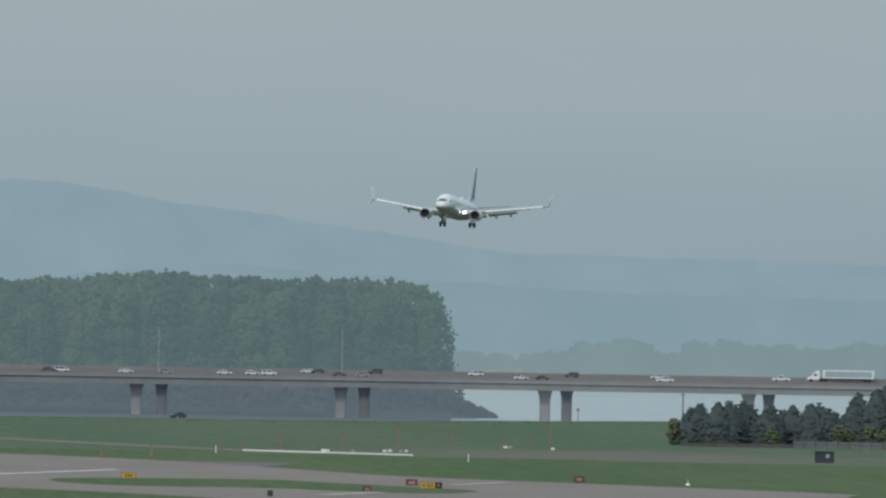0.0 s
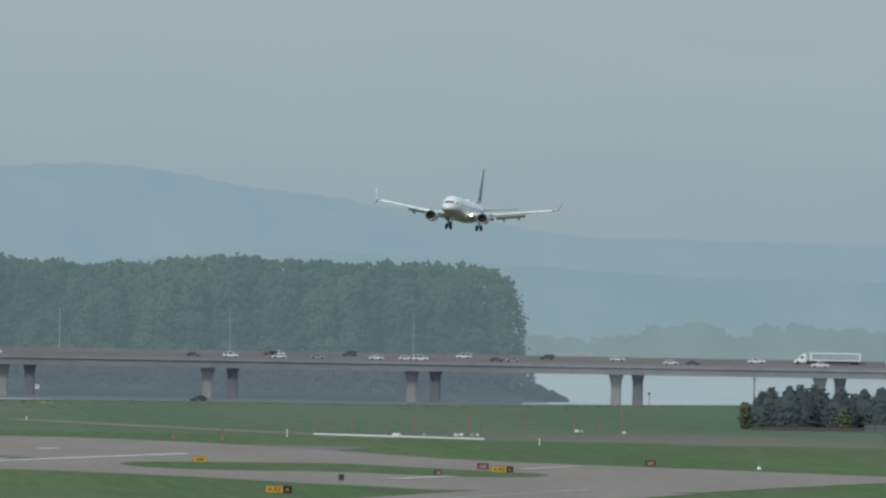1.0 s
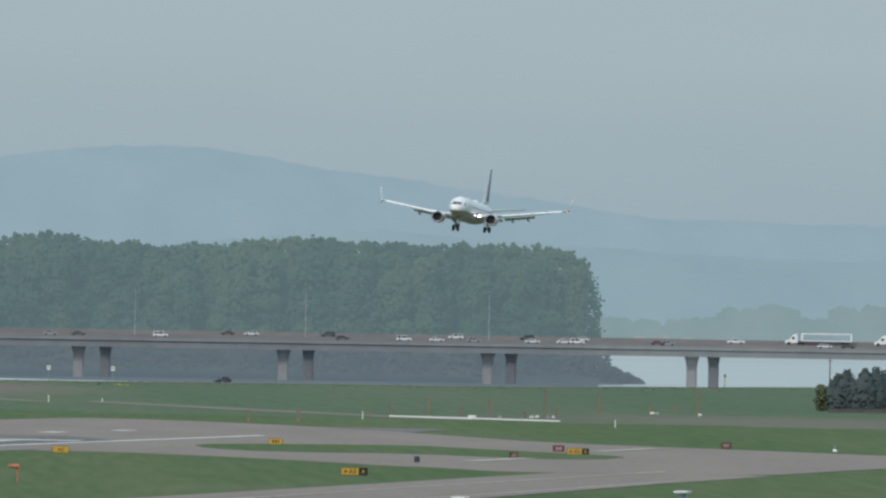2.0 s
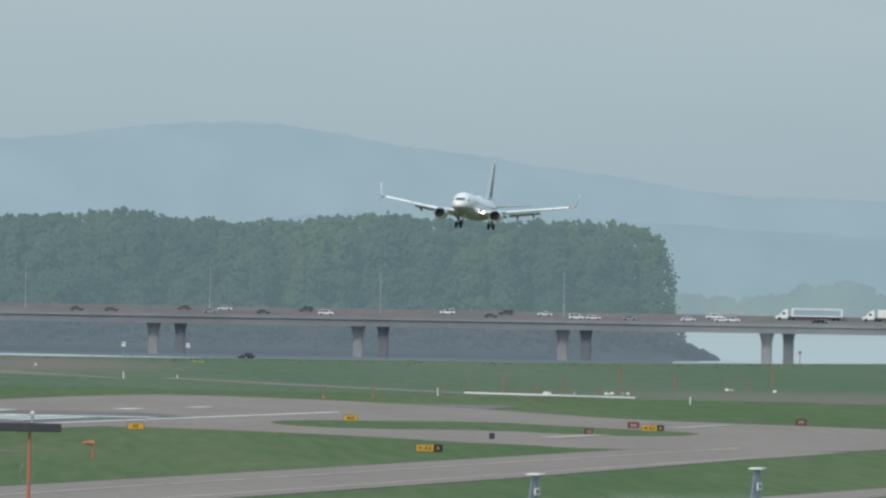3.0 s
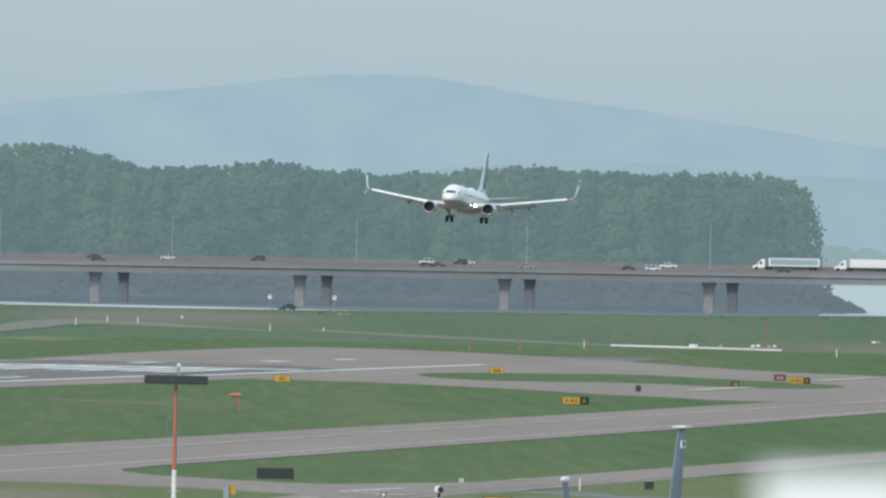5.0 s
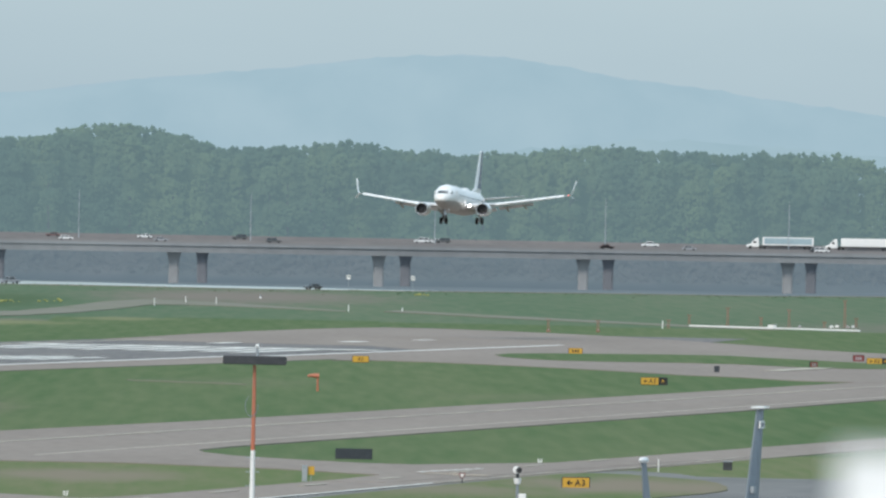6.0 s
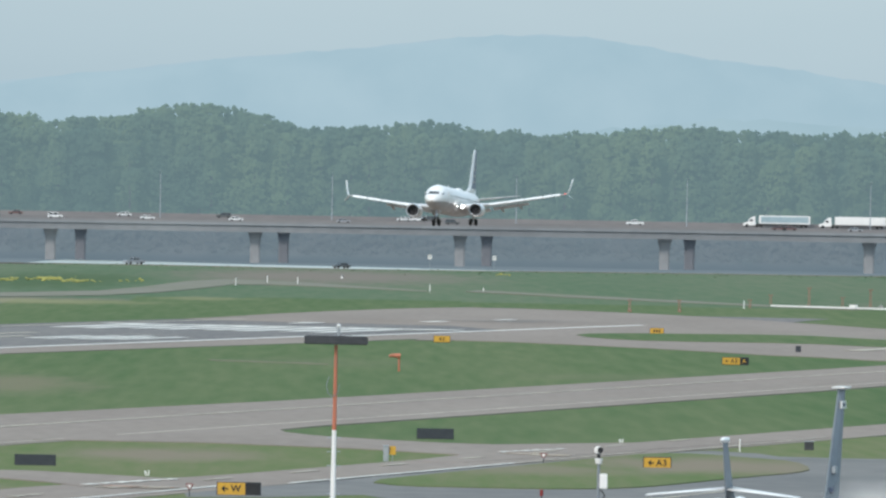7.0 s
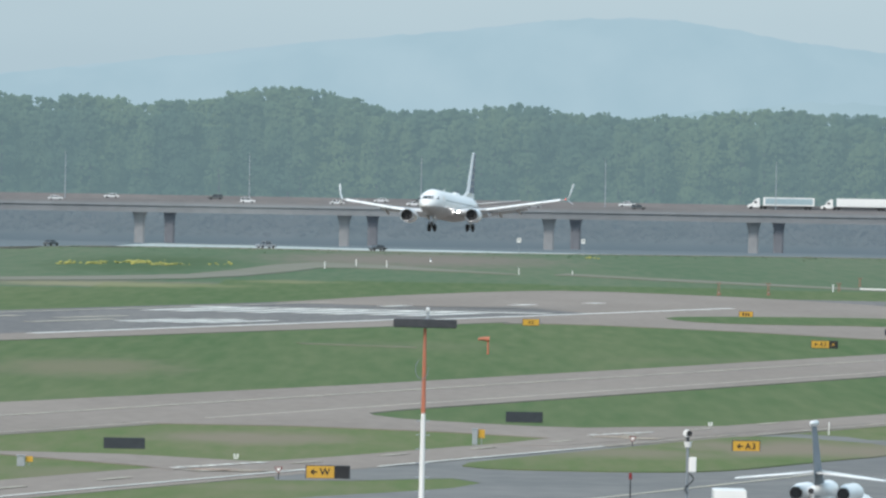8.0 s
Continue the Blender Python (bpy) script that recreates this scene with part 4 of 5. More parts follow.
        surface(bm, [(side * 0.5, 14.4, 3.6, 4.75, 0.09), (side * 7.1, 18.4, 1.3, 5.55, 0.09)])
        part("tailplane", bm, WING, pl, smooth=True)
        # engine
        ex = side * 4.98
        bm = bmesh.new()
        rings = []
        for y, r in ((-9.2, 0.86), (-9.35, 0.93), (-9.42, 1.0), (-9.35, 1.07), (-9.0, 1.14), (-7.8, 1.2), (-6.6, 1.12), (-5.6, 0.92), (-5.5, 0.8)):
            rings.append([(ex + math.sin(2 * math.pi * i / 28) * r, y, 2.08 + math.cos(2 * math.pi * i / 28) * r * (0.97 if math.cos(2 * math.pi * i / 28) > 0 else 0.9)) for i in range(28)])
        loft(bm, rings, close=False)
        for f in bm.faces:
            f.material_index = 1 if f.calc_center_median().y < -9.0 else 0
        eng = part("engine", bm, [WHITE, ALU], pl, "white engine nacelle with a bare metal lip", smooth=True)
        bm = bmesh.new()
        rings = []
        for y, r in ((-9.2, 0.86), (-8.9, 0.82), (-8.4, 0.82)):
            rings.append([(ex + math.sin(2 * math.pi * i / 24) * r, y, 2.08 + math.cos(2 * math.pi * i / 24) * r * 0.94) for i in range(24)])
        loft(bm, rings, close=False)
        tube(bm, (ex, -8.42, 2.08), (ex, -8.38, 2.08), 0.82, seg=24)
        part("intake", bm, INTAKE, eng, "dark engine intake")
        bm = bmesh.new()
        tube(bm, (ex, -8.95, 2.08), (ex, -8.42, 2.08), 0.04, 0.24, 14)
        part("spinner", bm, DARK, eng)
        bm = bmesh.new()
        tube(bm, (ex, -5.6, 2.2), (ex, -4.4, 2.15), 0.6, 0.38, 18)
        part("exhaust", bm, DARK, eng)
        bm = bmesh.new()
        loft(bm, [[(ex - 0.16, y, z0), (ex + 0.16, y, z0), (ex + 0.14, y, z1), (ex - 0.14, y, z1)] for y, z0, z1 in ((-8.0, 3.0, 3.15), (-6, 2.9, 3.25), (-4.0, 2.6, 3.0))])
        part("pylon", bm, LIGHT_GREY, eng)
        # main gear
        bm = bmesh.new()
        tube(bm, (side * 2.95, 0, 0.55), (side * 2.95, 0, 2.7), 0.13, seg=10)
        tube(bm, (side * 2.95, 0, 1.2), (side * 1.5, 0.1, 2.4), 0.07, seg=8)
        tube(bm, (side * 2.54, 0, 0.57), (side * 3.36, 0, 0.57), 0.09, seg=8)
        leg = part("main_gear_leg", bm, ALU, pl)
        bm = bmesh.new()
        box(bm, (side * 3.11, 0, 1.7), (0.06, 0.9, 1.3), 0.02)
        part("gear_door", bm, LIGHT_GREY, leg)
        for dx in (-0.43, 0.43):
            bm = bmesh.new()
            tube(bm, (side * 2.95 + dx - 0.2, 0, 0.57), (side * 2.95 + dx + 0.2, 0, 0.57), 0.57, seg=20)
            bmesh.ops.bevel(bm, geom=[e for e in bm.edges if abs(e.verts[0].co.x - e.verts[1].co.x) < 1e-4 and len(e.link_faces) == 2 and any(len(f.verts) > 6 for f in e.link_faces)], offset=0.08, segments=2, affect="EDGES")
            part("main_wheel", bm, RUBBER, leg)
        # landing lights in the wing root
        for x, r in ((2.4, 0.2 if side > 0 else 0.12), (1.75, 0.05)):
            bm = bmesh.new()
            bmesh.ops.create_icosphere(bm, subdivisions=2, radius=r, matrix=Matrix.Translation((side * x, -7.25 + (x - 1.2) * 0.56, 2.72)))
            part("landing_light", bm, LAMP_ON if side > 0 else GLASS, pl)
    # nose gear
    bm = bmesh.new()
    tube(bm, (0, -15.6, 0.55), (0, -15.4, 2.0), 0.09, seg=8)
    tube(bm, (-0.3, -15.6, 0.5), (0.3, -15.6, 0.5), 0.06, seg=8)
    nose = part("nose_gear_leg", bm, ALU, pl)
    for dx in (-0.22, 0.22):
        bm = bmesh.new()
        tube(bm, (dx - 0.1, -15.6, 0.5), (dx + 0.1, -15.6, 0.5), 0.35, seg=18)
        part("nose_wheel", bm, RUBBER, nose)
        bm = bmesh.new()
        box(bm, (dx * 2.2, -15.0, 1.6), (0.05, 1.6, 0.6), 0.02)
        part("gear_door", bm, LIGHT_GREY, nose)
    # fin, swept, white leading edge and navy behind, with pale bands
    bm = bmesh.new()
    loft(bm, [[(0.0, y0, z), (t, y0 + c * 0.22, z), (t, y0 + c * 0.5, z), (0.02, y0 + c, z), (-0.02, y0 + c, z), (-t, y0 + c * 0.5, z), (-t, y0 + c * 0.22, z)]
              for y0, c, z, t in ((8.2, 9.6, 5.55, 0.1), (11.4, 6.6, 6.5, 0.24), (12.3, 5.7, 7.2, 0.24), (16.4, 2.6, 12.6, 0.13), (16.9, 2.2, 12.8, 0.08))])
    for f in bm.faces:
        c_ = f.calc_center_median()
        f.material_index = 0 if c_.z < 6.4 else 1
    fin = part("fin", bm, [WHITE, NAVY], pl, "navy fin with a white leading edge", smooth=False)
    bm = bmesh.new()
    loft(bm, [[(0.0, y0 - 0.06, z), (t + 0.03, y0 + c * 0.2, z), (0.0, y0 + c * 0.24, z), (-t - 0.03, y0 + c * 0.2, z)]
              for y0, c, z, t in ((8.2, 9.6, 5.55, 0.1), (11.4, 6.6, 6.5, 0.24), (12.3, 5.7, 7.2, 0.24), (16.4, 2.6, 12.6, 0.13), (16.9, 2.2, 12.85, 0.08))])
    part("leading_edge", bm, WHITE, fin, "white leading edge")
    for k, z in enumerate((7.6, 8.6, 9.6, 10.6)):
        f = (z - 7.2) / 5.4
        for side in (-1, 1):
            bm = bmesh.new()
            box(bm, (side * (0.245 - 0.1 * f), 12.3 + 4.1 * f + 2.6 - 0.9 * f, z), (0.02, 2.6 - 1.0 * f, 0.16))
            part("fin_band", bm, LIGHT_GREY, fin)
    bm = bmesh.new()
    bmesh.ops.create_icosphere(bm, subdivisions=2, radius=0.1, matrix=Matrix.Translation((17.35, 1.55, 5.0)))
    part("nav_light", bm, NAV_RED, pl, "lit red wingtip light")
    # antennas
    bm = bmesh.new()
    loft(bm, [[(0.03, -6, ZC + 2.0), (-0.03, -6, ZC + 2.0), (-0.03, -5.5, ZC + 2.0), (0.03, -5.5, ZC + 2.0)], [(0.02, -5.6, ZC + 2.45), (-0.02, -5.6, ZC + 2.45), (-0.02, -5.4, ZC + 2.45), (0.02, -5.4, ZC + 2.45)]])
    part("antenna", bm, WHITE, pl)
    bm = bmesh.new()
    loft(bm, [fuselage_ring(y, w, h, 0.1, ZC + 2.0, 12) for y, w, h in ((1.5, 0.1, 0.05), (2.2, 0.5, 0.32), (4.2, 0.5, 0.32), (5.2, 0.1, 0.05))])
    part("dorsal_dome", bm, WHITE, pl, smooth=True)
    return tagged(pl, "white twin-engine airliner with grey belly and navy fin, gear down, landing", "airplane")


airliner = build_airliner()


# ---- signs, posts, boxes on the airfield ----
def lettering(body, size, m, material, parent):
    cu = bpy.data.curves.new("lettering", "FONT")
    cu.body, cu.size, cu.align_x, cu.align_y, cu.extrude, cu.offset, cu.space_character = body, size, "CENTER", "CENTER", 0.01, 0.012, 1.2
    tmp = new("lettering", cu)
    bpy.context.view_layer.update()
    me = bpy.data.meshes.new_from_object(tmp.evaluated_get(bpy.context.evaluated_depsgraph_get()))
    bpy.data.objects.remove(tmp)
    me.materials.clear()
    me.materials.append(material)
    ob = new("lettering", me)
    ob.parent = parent
    ob.matrix_basis = m
    return ob


FACE = Matrix.Rotation(radians(90), 4, "X")


def airfield_sign(s, l, panels, h=0.8, turn=0.0, label="", legs=0.05):
    """panels: (width, material, text, text material). The face looks towards -y."""
    sg = empty("airfield_sign", Matrix.Translation(P(s, l, 0.0)) @ Matrix.Rotation(radians(turn), 4, "Z"))
    total = sum(p[0] for p in panels)
    bm = bmesh.new()
    box(bm, (0, 0.1, legs + h / 2), (total + 0.1, 0.2, h + 0.08), 0.03)
    part("housing", bm, SIGN_BACK, sg)
    x = -total / 2
    for w, m_, text, tm in panels:
        bm = bmesh.new()
        box(bm, (x + w / 2, -0.01, legs + h / 2), (w - 0.03, 0.03, h - 0.03), 0.01)
        pn = part("panel", bm, m_, sg)
        if text.startswith("<"):
            bm = bmesh.new()
            ax = x + w * 0.24
            box(bm, (ax + 0.08, -0.035, legs + h / 2), (0.4, 0.02, 0.1))
            for d in (-1, 1):
                box(bm, (0, 0, 0), (0.28, 0.02, 0.09), m=Matrix.Translation((ax - 0.04, -0.035, legs + h / 2 + d * 0.08)) @ Matrix.Rotation(radians(-42 * d), 4, "Y"))
            part("arrow", bm, tm, pn)
            lettering(text[1:], h * 0.78, Matrix.Translation((x + w * 0.66, -0.04, legs + h / 2)) @ FACE, tm, pn)
        elif not text and m_ in (YELLOW, RED, MAROON):
            for k in (-1, 0, 1):
                bm = bmesh.new()
                box(bm, (x + w / 2 + k * w * 0.2, -0.035, legs + h / 2), (w * 0.12, 0.02, h * 0.5))
                part("bar", bm, tm if m_ is YELLOW else STEEL, pn)
        elif text:
            lettering(text, h * 0.7, Matrix.Translation((x + w / 2, -0.04, legs + h / 2)) @ FACE, tm, pn)
        x += w
    for lx in (-total * 0.38, total * 0.38):
        bm = bmesh.new()
        tube(bm, (lx, 0.1, -0.1), (lx, 0.1, legs + 0.05), 0.04, seg=8)
        part("leg", bm, STEEL, sg)
    return tagged(sg, label or "yellow airfield guidance sign standing on the grass", "sign")


airfield_sign(774, -186.4, [(1.9, YELLOW, "<W", BLACK), (1.0, BLACK, "", YELLOW)], 0.84, 0, "yellow and black airfield sign lettered W with an arrow")
airfield_sign(876, -178.4, [(2.05, YELLOW, "<A3", BLACK)], 0.82, 3, "yellow airfield sign lettered A3 with an arrow")
airfield_sign(1415.3, -278.7, [(2.15, YELLOW, "<A2", BLACK), (1.05, BLACK, "A", YELLOW)], 0.86, 0, "yellow and black airfield sign lettered A2 and A")
airfield_sign(1655, -293.5, [(2.15, YELLOW, "<A2", BLACK), (0.95, BLACK, "A", YELLOW)], 0.86, 0, "yellow and black airfield sign beside the holding pad")
airfield_sign(1566.5, -349.2, [(2.2, YELLOW, "A2", BLACK)], 0.85, 0, "yellow airfield sign lettered A2 beside the runway")
airfield_sign(1708.3, -348.3, [(2.0, YELLOW, "", BLACK)], 0.8, 0, "yellow airfield sign at the runway end")
airfield_sign(1683, -301.3, [(1.6, RED, "", WHITE)], 0.9, 0, "dark red holding position sign on grass")
airfield_sign(1765, -290.2, [(1.5, RED, "", WHITE)], 0.85, 0, "dark red holding position sign beyond the pad")
airfield_sign(1604, -293.4, [(1.2, MAROON, "", WHITE)], 0.8, 30, "faded red sign seen at an angle")
airfield_sign(1538, -294.4, [(0.6, SIGN_BACK, "", WHITE)], 0.8, 0, "small dark-backed airfield sign on grass")
for s, l, w, h in ((963.0, -215.1, 3.0, 0.85), (843, -218.5, 2.95, 0.8)):
    airfield_sign(s, l, [(w, SIGN_BACK, "", BLACK)], h, 0, "long dark back of an airfield sign on grass", legs=0.0)


def post(name, s, l, h, r, material, label, category="post", cap=None, d=None):
    ob = empty(name, Matrix.Translation(P(s, l, 0.0)))
    bm = bmesh.new()
    tube(bm, (0, 0, -0.1), (0, 0, h), r, r * 0.9, 10)
    part("stem", bm, material, ob)
    bm = bmesh.new()
    tube(bm, (0, 0, h), (0, 0, h + r * 1.2), r * 1.15, r * 0.7, 10)
    part("cap", bm, cap or material, ob)
    return tagged(ob, label, category)


for s, l, h in ((2111, -414.3, 1.3), (2040, -355.2, 1.2), (2386, -576, 1.4), (2456, -586, 1.4), (2442, -576, 1.4), (2343, -525, 1.2), (2353, -516, 0.7), (939.9, -184.6, 1.0)):
    post("marker_post", s, l, h, 0.05 if s < 1000 else 0.1, WHITE, "slim white marker post standing in grass")
for s, l in ((1757, -272.3), (2615, -606.5)):
    b = empty("ground_light", Matrix.Translation(P(s, l)))
    bm = bmesh.new()
    tube(bm, (0, 0, -0.1), (0, 0, 0.35), 0.45, 0.2, 10)
    part("base", bm, WHITE, b)
    bm = bmesh.new()
    tube(bm, (0, 0, 0.35), (0, 0, 0.9), 0.12, 0.16, 8)
    part("lens", bm, STEEL, b)
    tagged(b, "small white ground light on a conical base", "light")


def yield_sign(s, l):
    ob = empty("yield_sign", Matrix.Translation(P(s, l)))
    bm = bmesh.new()
    tube(bm, (0, 0, -0.1), (0, 0, 0.55), 0.035, seg=8)
    part("post", bm, DARK, ob)
    for nm, r, m_, y in (("rim", 0.33, RED, 0), ("plate", 0.19, WHITE, -0.025)):
        bm = bmesh.new()
        loft(bm, [[(math.sin(a) * r, y + dy, 0.72 - math.cos(a) * r) for a in (0, 2.094, 4.189)] for dy in (-0.015, 0.015)])
        part(nm, bm, m_, ob)
    tagged(ob, "small red and white triangular yield sign at the road", "sign")


yield_sign(769, -188.6)
yield_sign(882, -188.5)
for s, l in ((821, -204.5), (962, -199)):
    ob = empty("twin_marker", Matrix.Translation(P(s, l)))
    for dx in (-0.13, 0.13):
        bm = bmesh.new()
        tube(bm, (dx * 0.5, 0, -0.1), (dx, 0, 0.38), 0.06, 0.07, 6)
        part("stub", bm, WHITE, ob)
    tagged(ob, "pair of small white stub markers in grass", "marker")


def utility_box(s, l, w, h, m_, label, extra=None):
    ob = empty("utility_box", Matrix.Translation(P(s, l)))
    bm = bmesh.new()
    box(bm, (0, 0, h / 2), (w, 0.5, h), 0.03)
    part("cabinet", bm, m_, ob)
    bm = bmesh.new()
    box(bm, (0, 0, h + 0.03), (w + 0.1, 0.6, 0.07), 0.02)
    part("lid", bm, STEEL, ob)
    if extra:
        bm = bmesh.new()
        box(bm, (w / 2 + 0.3, 0.1, h * 0.72), (0.5, 0.12, h * 0.55), 0.02)
        part("tag_plate", bm, extra, ob)
        bm = bmesh.new()
        tube(bm, (w / 2 + 0.3, 0.1, 0), (w / 2 + 0.3, 0.1, h * 0.5), 0.03, seg=6)
        part("tag_post", bm, STEEL, ob)
    tagged(ob, label, "box")


utility_box(880, -200.4, 0.4, 1.2, STEEL, "grey utility cabinet with a yellow tag on grass", YELLOW)
utility_box(788, -211.6, 0.55, 0.72, STEEL, "low grey utility cabinet with a yellow tag", YELLOW)
utility_box(951, -181, 0.75, 0.72, DARK, "dark grey utility cabinet beside the road")

# orange windsock
ws = empty("windsock", Matrix.Translation(P(1313.6, -297.8)))
bm = bmesh.new()
tube(bm, (0, 0, -0.1), (0, 0, 1.75), 0.12, 0.1, 8)
part("mast", bm, ORANGE, ws)
bm = bmesh.new()
tube(bm, (0.15, 0, 1.75), (-0.75, 0, 1.82), 0.3, 0.2, 12)
tube(bm, (-0.75, 0, 1.82), (-1.15, 0, 1.7), 0.2, 0.12, 12)
part("sock", bm, ORANGE, ws)
tagged(ws, "small orange windsock on an orange mast", "windsock")

# white approach bar and orange approach lights beyond the runway end
bar = empty("approach_barrette", Matrix.Translation(P(2137, -398.5, 0)))
a_, b_ = P(2153, -417.3, 0) - P(2137, -398.5, 0), P(2120, -379.6, 0) - P(2137, -398.5, 0)
q = (b_ - a_).normalized()
turn_ = Matrix.Rotation(math.atan2(q.y, q.x), 4, "Z")
for k in range(13):
    bm = bmesh.new()
    box(bm, ((k - 6) * 3.9, 0, 0.22), (3.75, 0.3, 0.3), 0.03, m=turn_)
    part("rail", bm, WHITE, bar)
for k in range(14):
    bm = bmesh.new()
    tube(bm, turn_ @ Vector(((k - 6.5) * 3.9, 0, -0.1)), turn_ @ Vector(((k - 6.5) * 3.9, 0, 0.1)), 0.06, seg=6)
    part("foot", bm, STEEL, bar)
bm = bmesh.new()
box(bm, (-0.2, -0.3, 0.45), (1.7, 0.7, 0.75), 0.05, m=turn_)
part("control_box", bm, WHITE, bar)
tagged(bar, "long low white rail with a control box in the grass", "approach light")
random.seed(21)
for s, l, hh in ((2022, -417.2, 2.0), (2038.6, -411.7, 1.9), (2112, -413.4, 1.5), (2202, -427, 1.7), (2148, -409.3, 3.6), (2171, -402, 3.3), (2192.6, -395.3, 5.0), (2197, -393.9, 1.7),
                 (2250, -395, 3.8), (2324, -397.7, 1.8), (2313, -386.3, 5.4), (2351, -397, 1.7), (2188, -410.5, 1.6), (2185, -397.8, 1.0)):
    fr = empty("approach_light", Matrix.Translation(P(s, l, 0)))
    for dx in (-0.2, 0.2):
        bm = bmesh.new()
        tube(bm, (dx, 0, -0.2), (dx * 0.5, 0, hh), 0.07, 0.055, 6)
        part("strut", bm, ORANGE_MUTED, fr)
    for k in range(int(hh / 0.8)):
        bm = bmesh.new()
        tube(bm, (-0.18 + 0.03 * k, 0, 0.2 + 0.8 * k), (0.18 - 0.03 * k, 0, 0.85 + 0.8 * k), 0.03, seg=5)
        part("brace", bm, ORANGE_MUTED, fr)
    bm = bmesh.new()
    box(bm, (0, 0, hh), (0.8, 0.12, 0.1), 0.02)
    part("crossbar", bm, ORANGE_MUTED, fr)
    for dx in (-0.3, 0.3):
        bm = bmesh.new()
        tube(bm, (dx, 0, hh), (dx, -0.06, hh + 0.18), 0.06, 0.08, 8)
        part("lamp", bm, MAROON, fr)
    tagged(fr, "orange frame of an approach light in the meadow", "approach light", group="approach lights")
for k, (s, l) in enumerate(((2175, -400.7), (2187.5, -396.9), (2196.5, -397.5), (2187, -393.7), (2196, -394.3), (2317, -396), (2311, -394), (2299, -383.4), (2010, -414.7), (2027, -409.3))):
    b = empty("equipment_box", Matrix.Translation(P(s, l)))
    bm = bmesh.new()
    box(bm, (0, 0, 0.2), (random.uniform(0.5, 0.9), 0.4, 0.45), 0.06)
    part("case", bm, ORANGE_MUTED if k > 7 else WHITE if k % 3 else LIGHT_GREY, b)
    bm = bmesh.new()
    tube(bm, (0, 0, 0.4), (0, 0, 0.6), 0.06, 0.09, 8)
    part("lamp", bm, STEEL, b)
    tagged(b, "small pale equipment box with a lamp in grass", "box")
for x, d in ((918, 2960), (1032, 2960)):
    pos = Vector(((x - 784) * d / LENS, d, 0.0))
    ob = empty("road_sign", Matrix.Translation(pos))
    bm = bmesh.new()
    tube(bm, (0, 0, -0.5), (0, 0, 3.5), 0.05, seg=6)
    part("post", bm, STEEL, ob)
    bm = bmesh.new()
    box(bm, (0, -0.06, 3.65), (1.0, 0.05, 1.15), 0.03)
    pl_ = part("plate", bm, WHITE, ob)
    bm = bmesh.new()
    box(bm, (0, -0.1, 3.75), (0.5, 0.02, 0.5), 0.02)
    part("bar", bm, STEEL, pl_)
    tagged(ob, "white road sign on a thin post by the perimeter road", "sign")

# orange and white banded mast with a dark head
MAST_Y = 520.0
mast = empty("banded_mast", pose(-0.79, MAST_Y, 0, 0, 0.25, 0))
edges = [0.0, 2.9, 6.2, 10.25, 14.0]
for k, (z0, z1) in enumerate(zip(edges, edges[1:])):
    bm = bmesh.new()
    tube(bm, (0, 0, z0), (0, 0, z1), 0.17 - 0.012 * z0 * 0.6, 0.17 - 0.012 * z1 * 0.6, 14)
    part("pole_band", bm, ORANGE if k in (1, 3) else WHITE, mast, "orange painted band" if k in (1, 3) else "white painted band")
bm = bmesh.new()
box(bm, (0, 0, 14.22), (2.8, 0.9, 0.38), 0.04)
part("head", bm, DARK, mast, "flat dark floodlight head")
bm = bmesh.new()
tube(bm, (0.1, 0, 14.4), (0.1, 0, 14.75), 0.06, seg=8)
bcn = part("beacon_stem", bm, STEEL, mast)
bm = bmesh.new()
bmesh.ops.create_icosphere(bm, subdivisions=2, radius=0.09, matrix=Matrix.Translation((0.1, 0, 14.85)))
part("beacon", bm, WHITE, bcn)
for k in range(7):
    bm = bmesh.new()
    tube(bm, (-0.3, 0, 6.2 + 0.62 * k), (0.3, 0, 6.2 + 0.62 * k), 0.02, seg=6)
    part("step_peg", bm, STEEL, mast)
bm = bmesh.new()
for k in range(14):
    a0, a1 = 2 + k * 0.32, 2 + (k + 1) * 0.32
    tube(bm, (-0.1 + 0.28 * math.cos(a0), -0.1, 12.2 + 0.45 * math.sin(a0)), (-0.1 + 0.28 * math.cos(a1), -0.1, 12.2 + 0.45 * math.sin(a1)), 0.016, seg=6)
part("cable_loop", bm, GREY_FIN, mast)
tagged(mast, "tall orange and white banded mast with a flat dark head", "mast")

# camera pole, obstruction light, box truck
cp = empty("camera_pole", Matrix.Translation((14.72, 700, 0.05)))
bm = bmesh.new()
tube(bm, (0, 0, 0), (0, 0, 4.9), 0.1, 0.08, 12)
part("pole", bm, GREY_FIN, cp)
bm = bmesh.new()
tube(bm, (0, 0, 4.75), (0, 0, 5.08), 0.17, 0.24, 14)
part("bracket_drum", bm, WHITE, cp)
bm = bmesh.new()
box(bm, (-0.06, -0.1, 5.58), (0.42, 0.6, 0.42), 0.08)
hd = part("camera_head", bm, WHITE, cp)
bm = bmesh.new()
tube(bm, (0.08, -0.42, 5.58), (0.08, -0.3, 5.58), 0.17, seg=14)
part("lens", bm, BLACK, hd)
bm = bmesh.new()
tube(bm, (0, 0, 5.0), (0, 0, 5.4), 0.09, seg=8)
part("neck", bm, DARK, cp)
bm = bmesh.new()
box(bm, (0.3, -0.1, 3.72), (0.46, 0.3, 0.9), 0.04)
part("control_box", bm, WHITE, cp)
bm = bmesh.new()
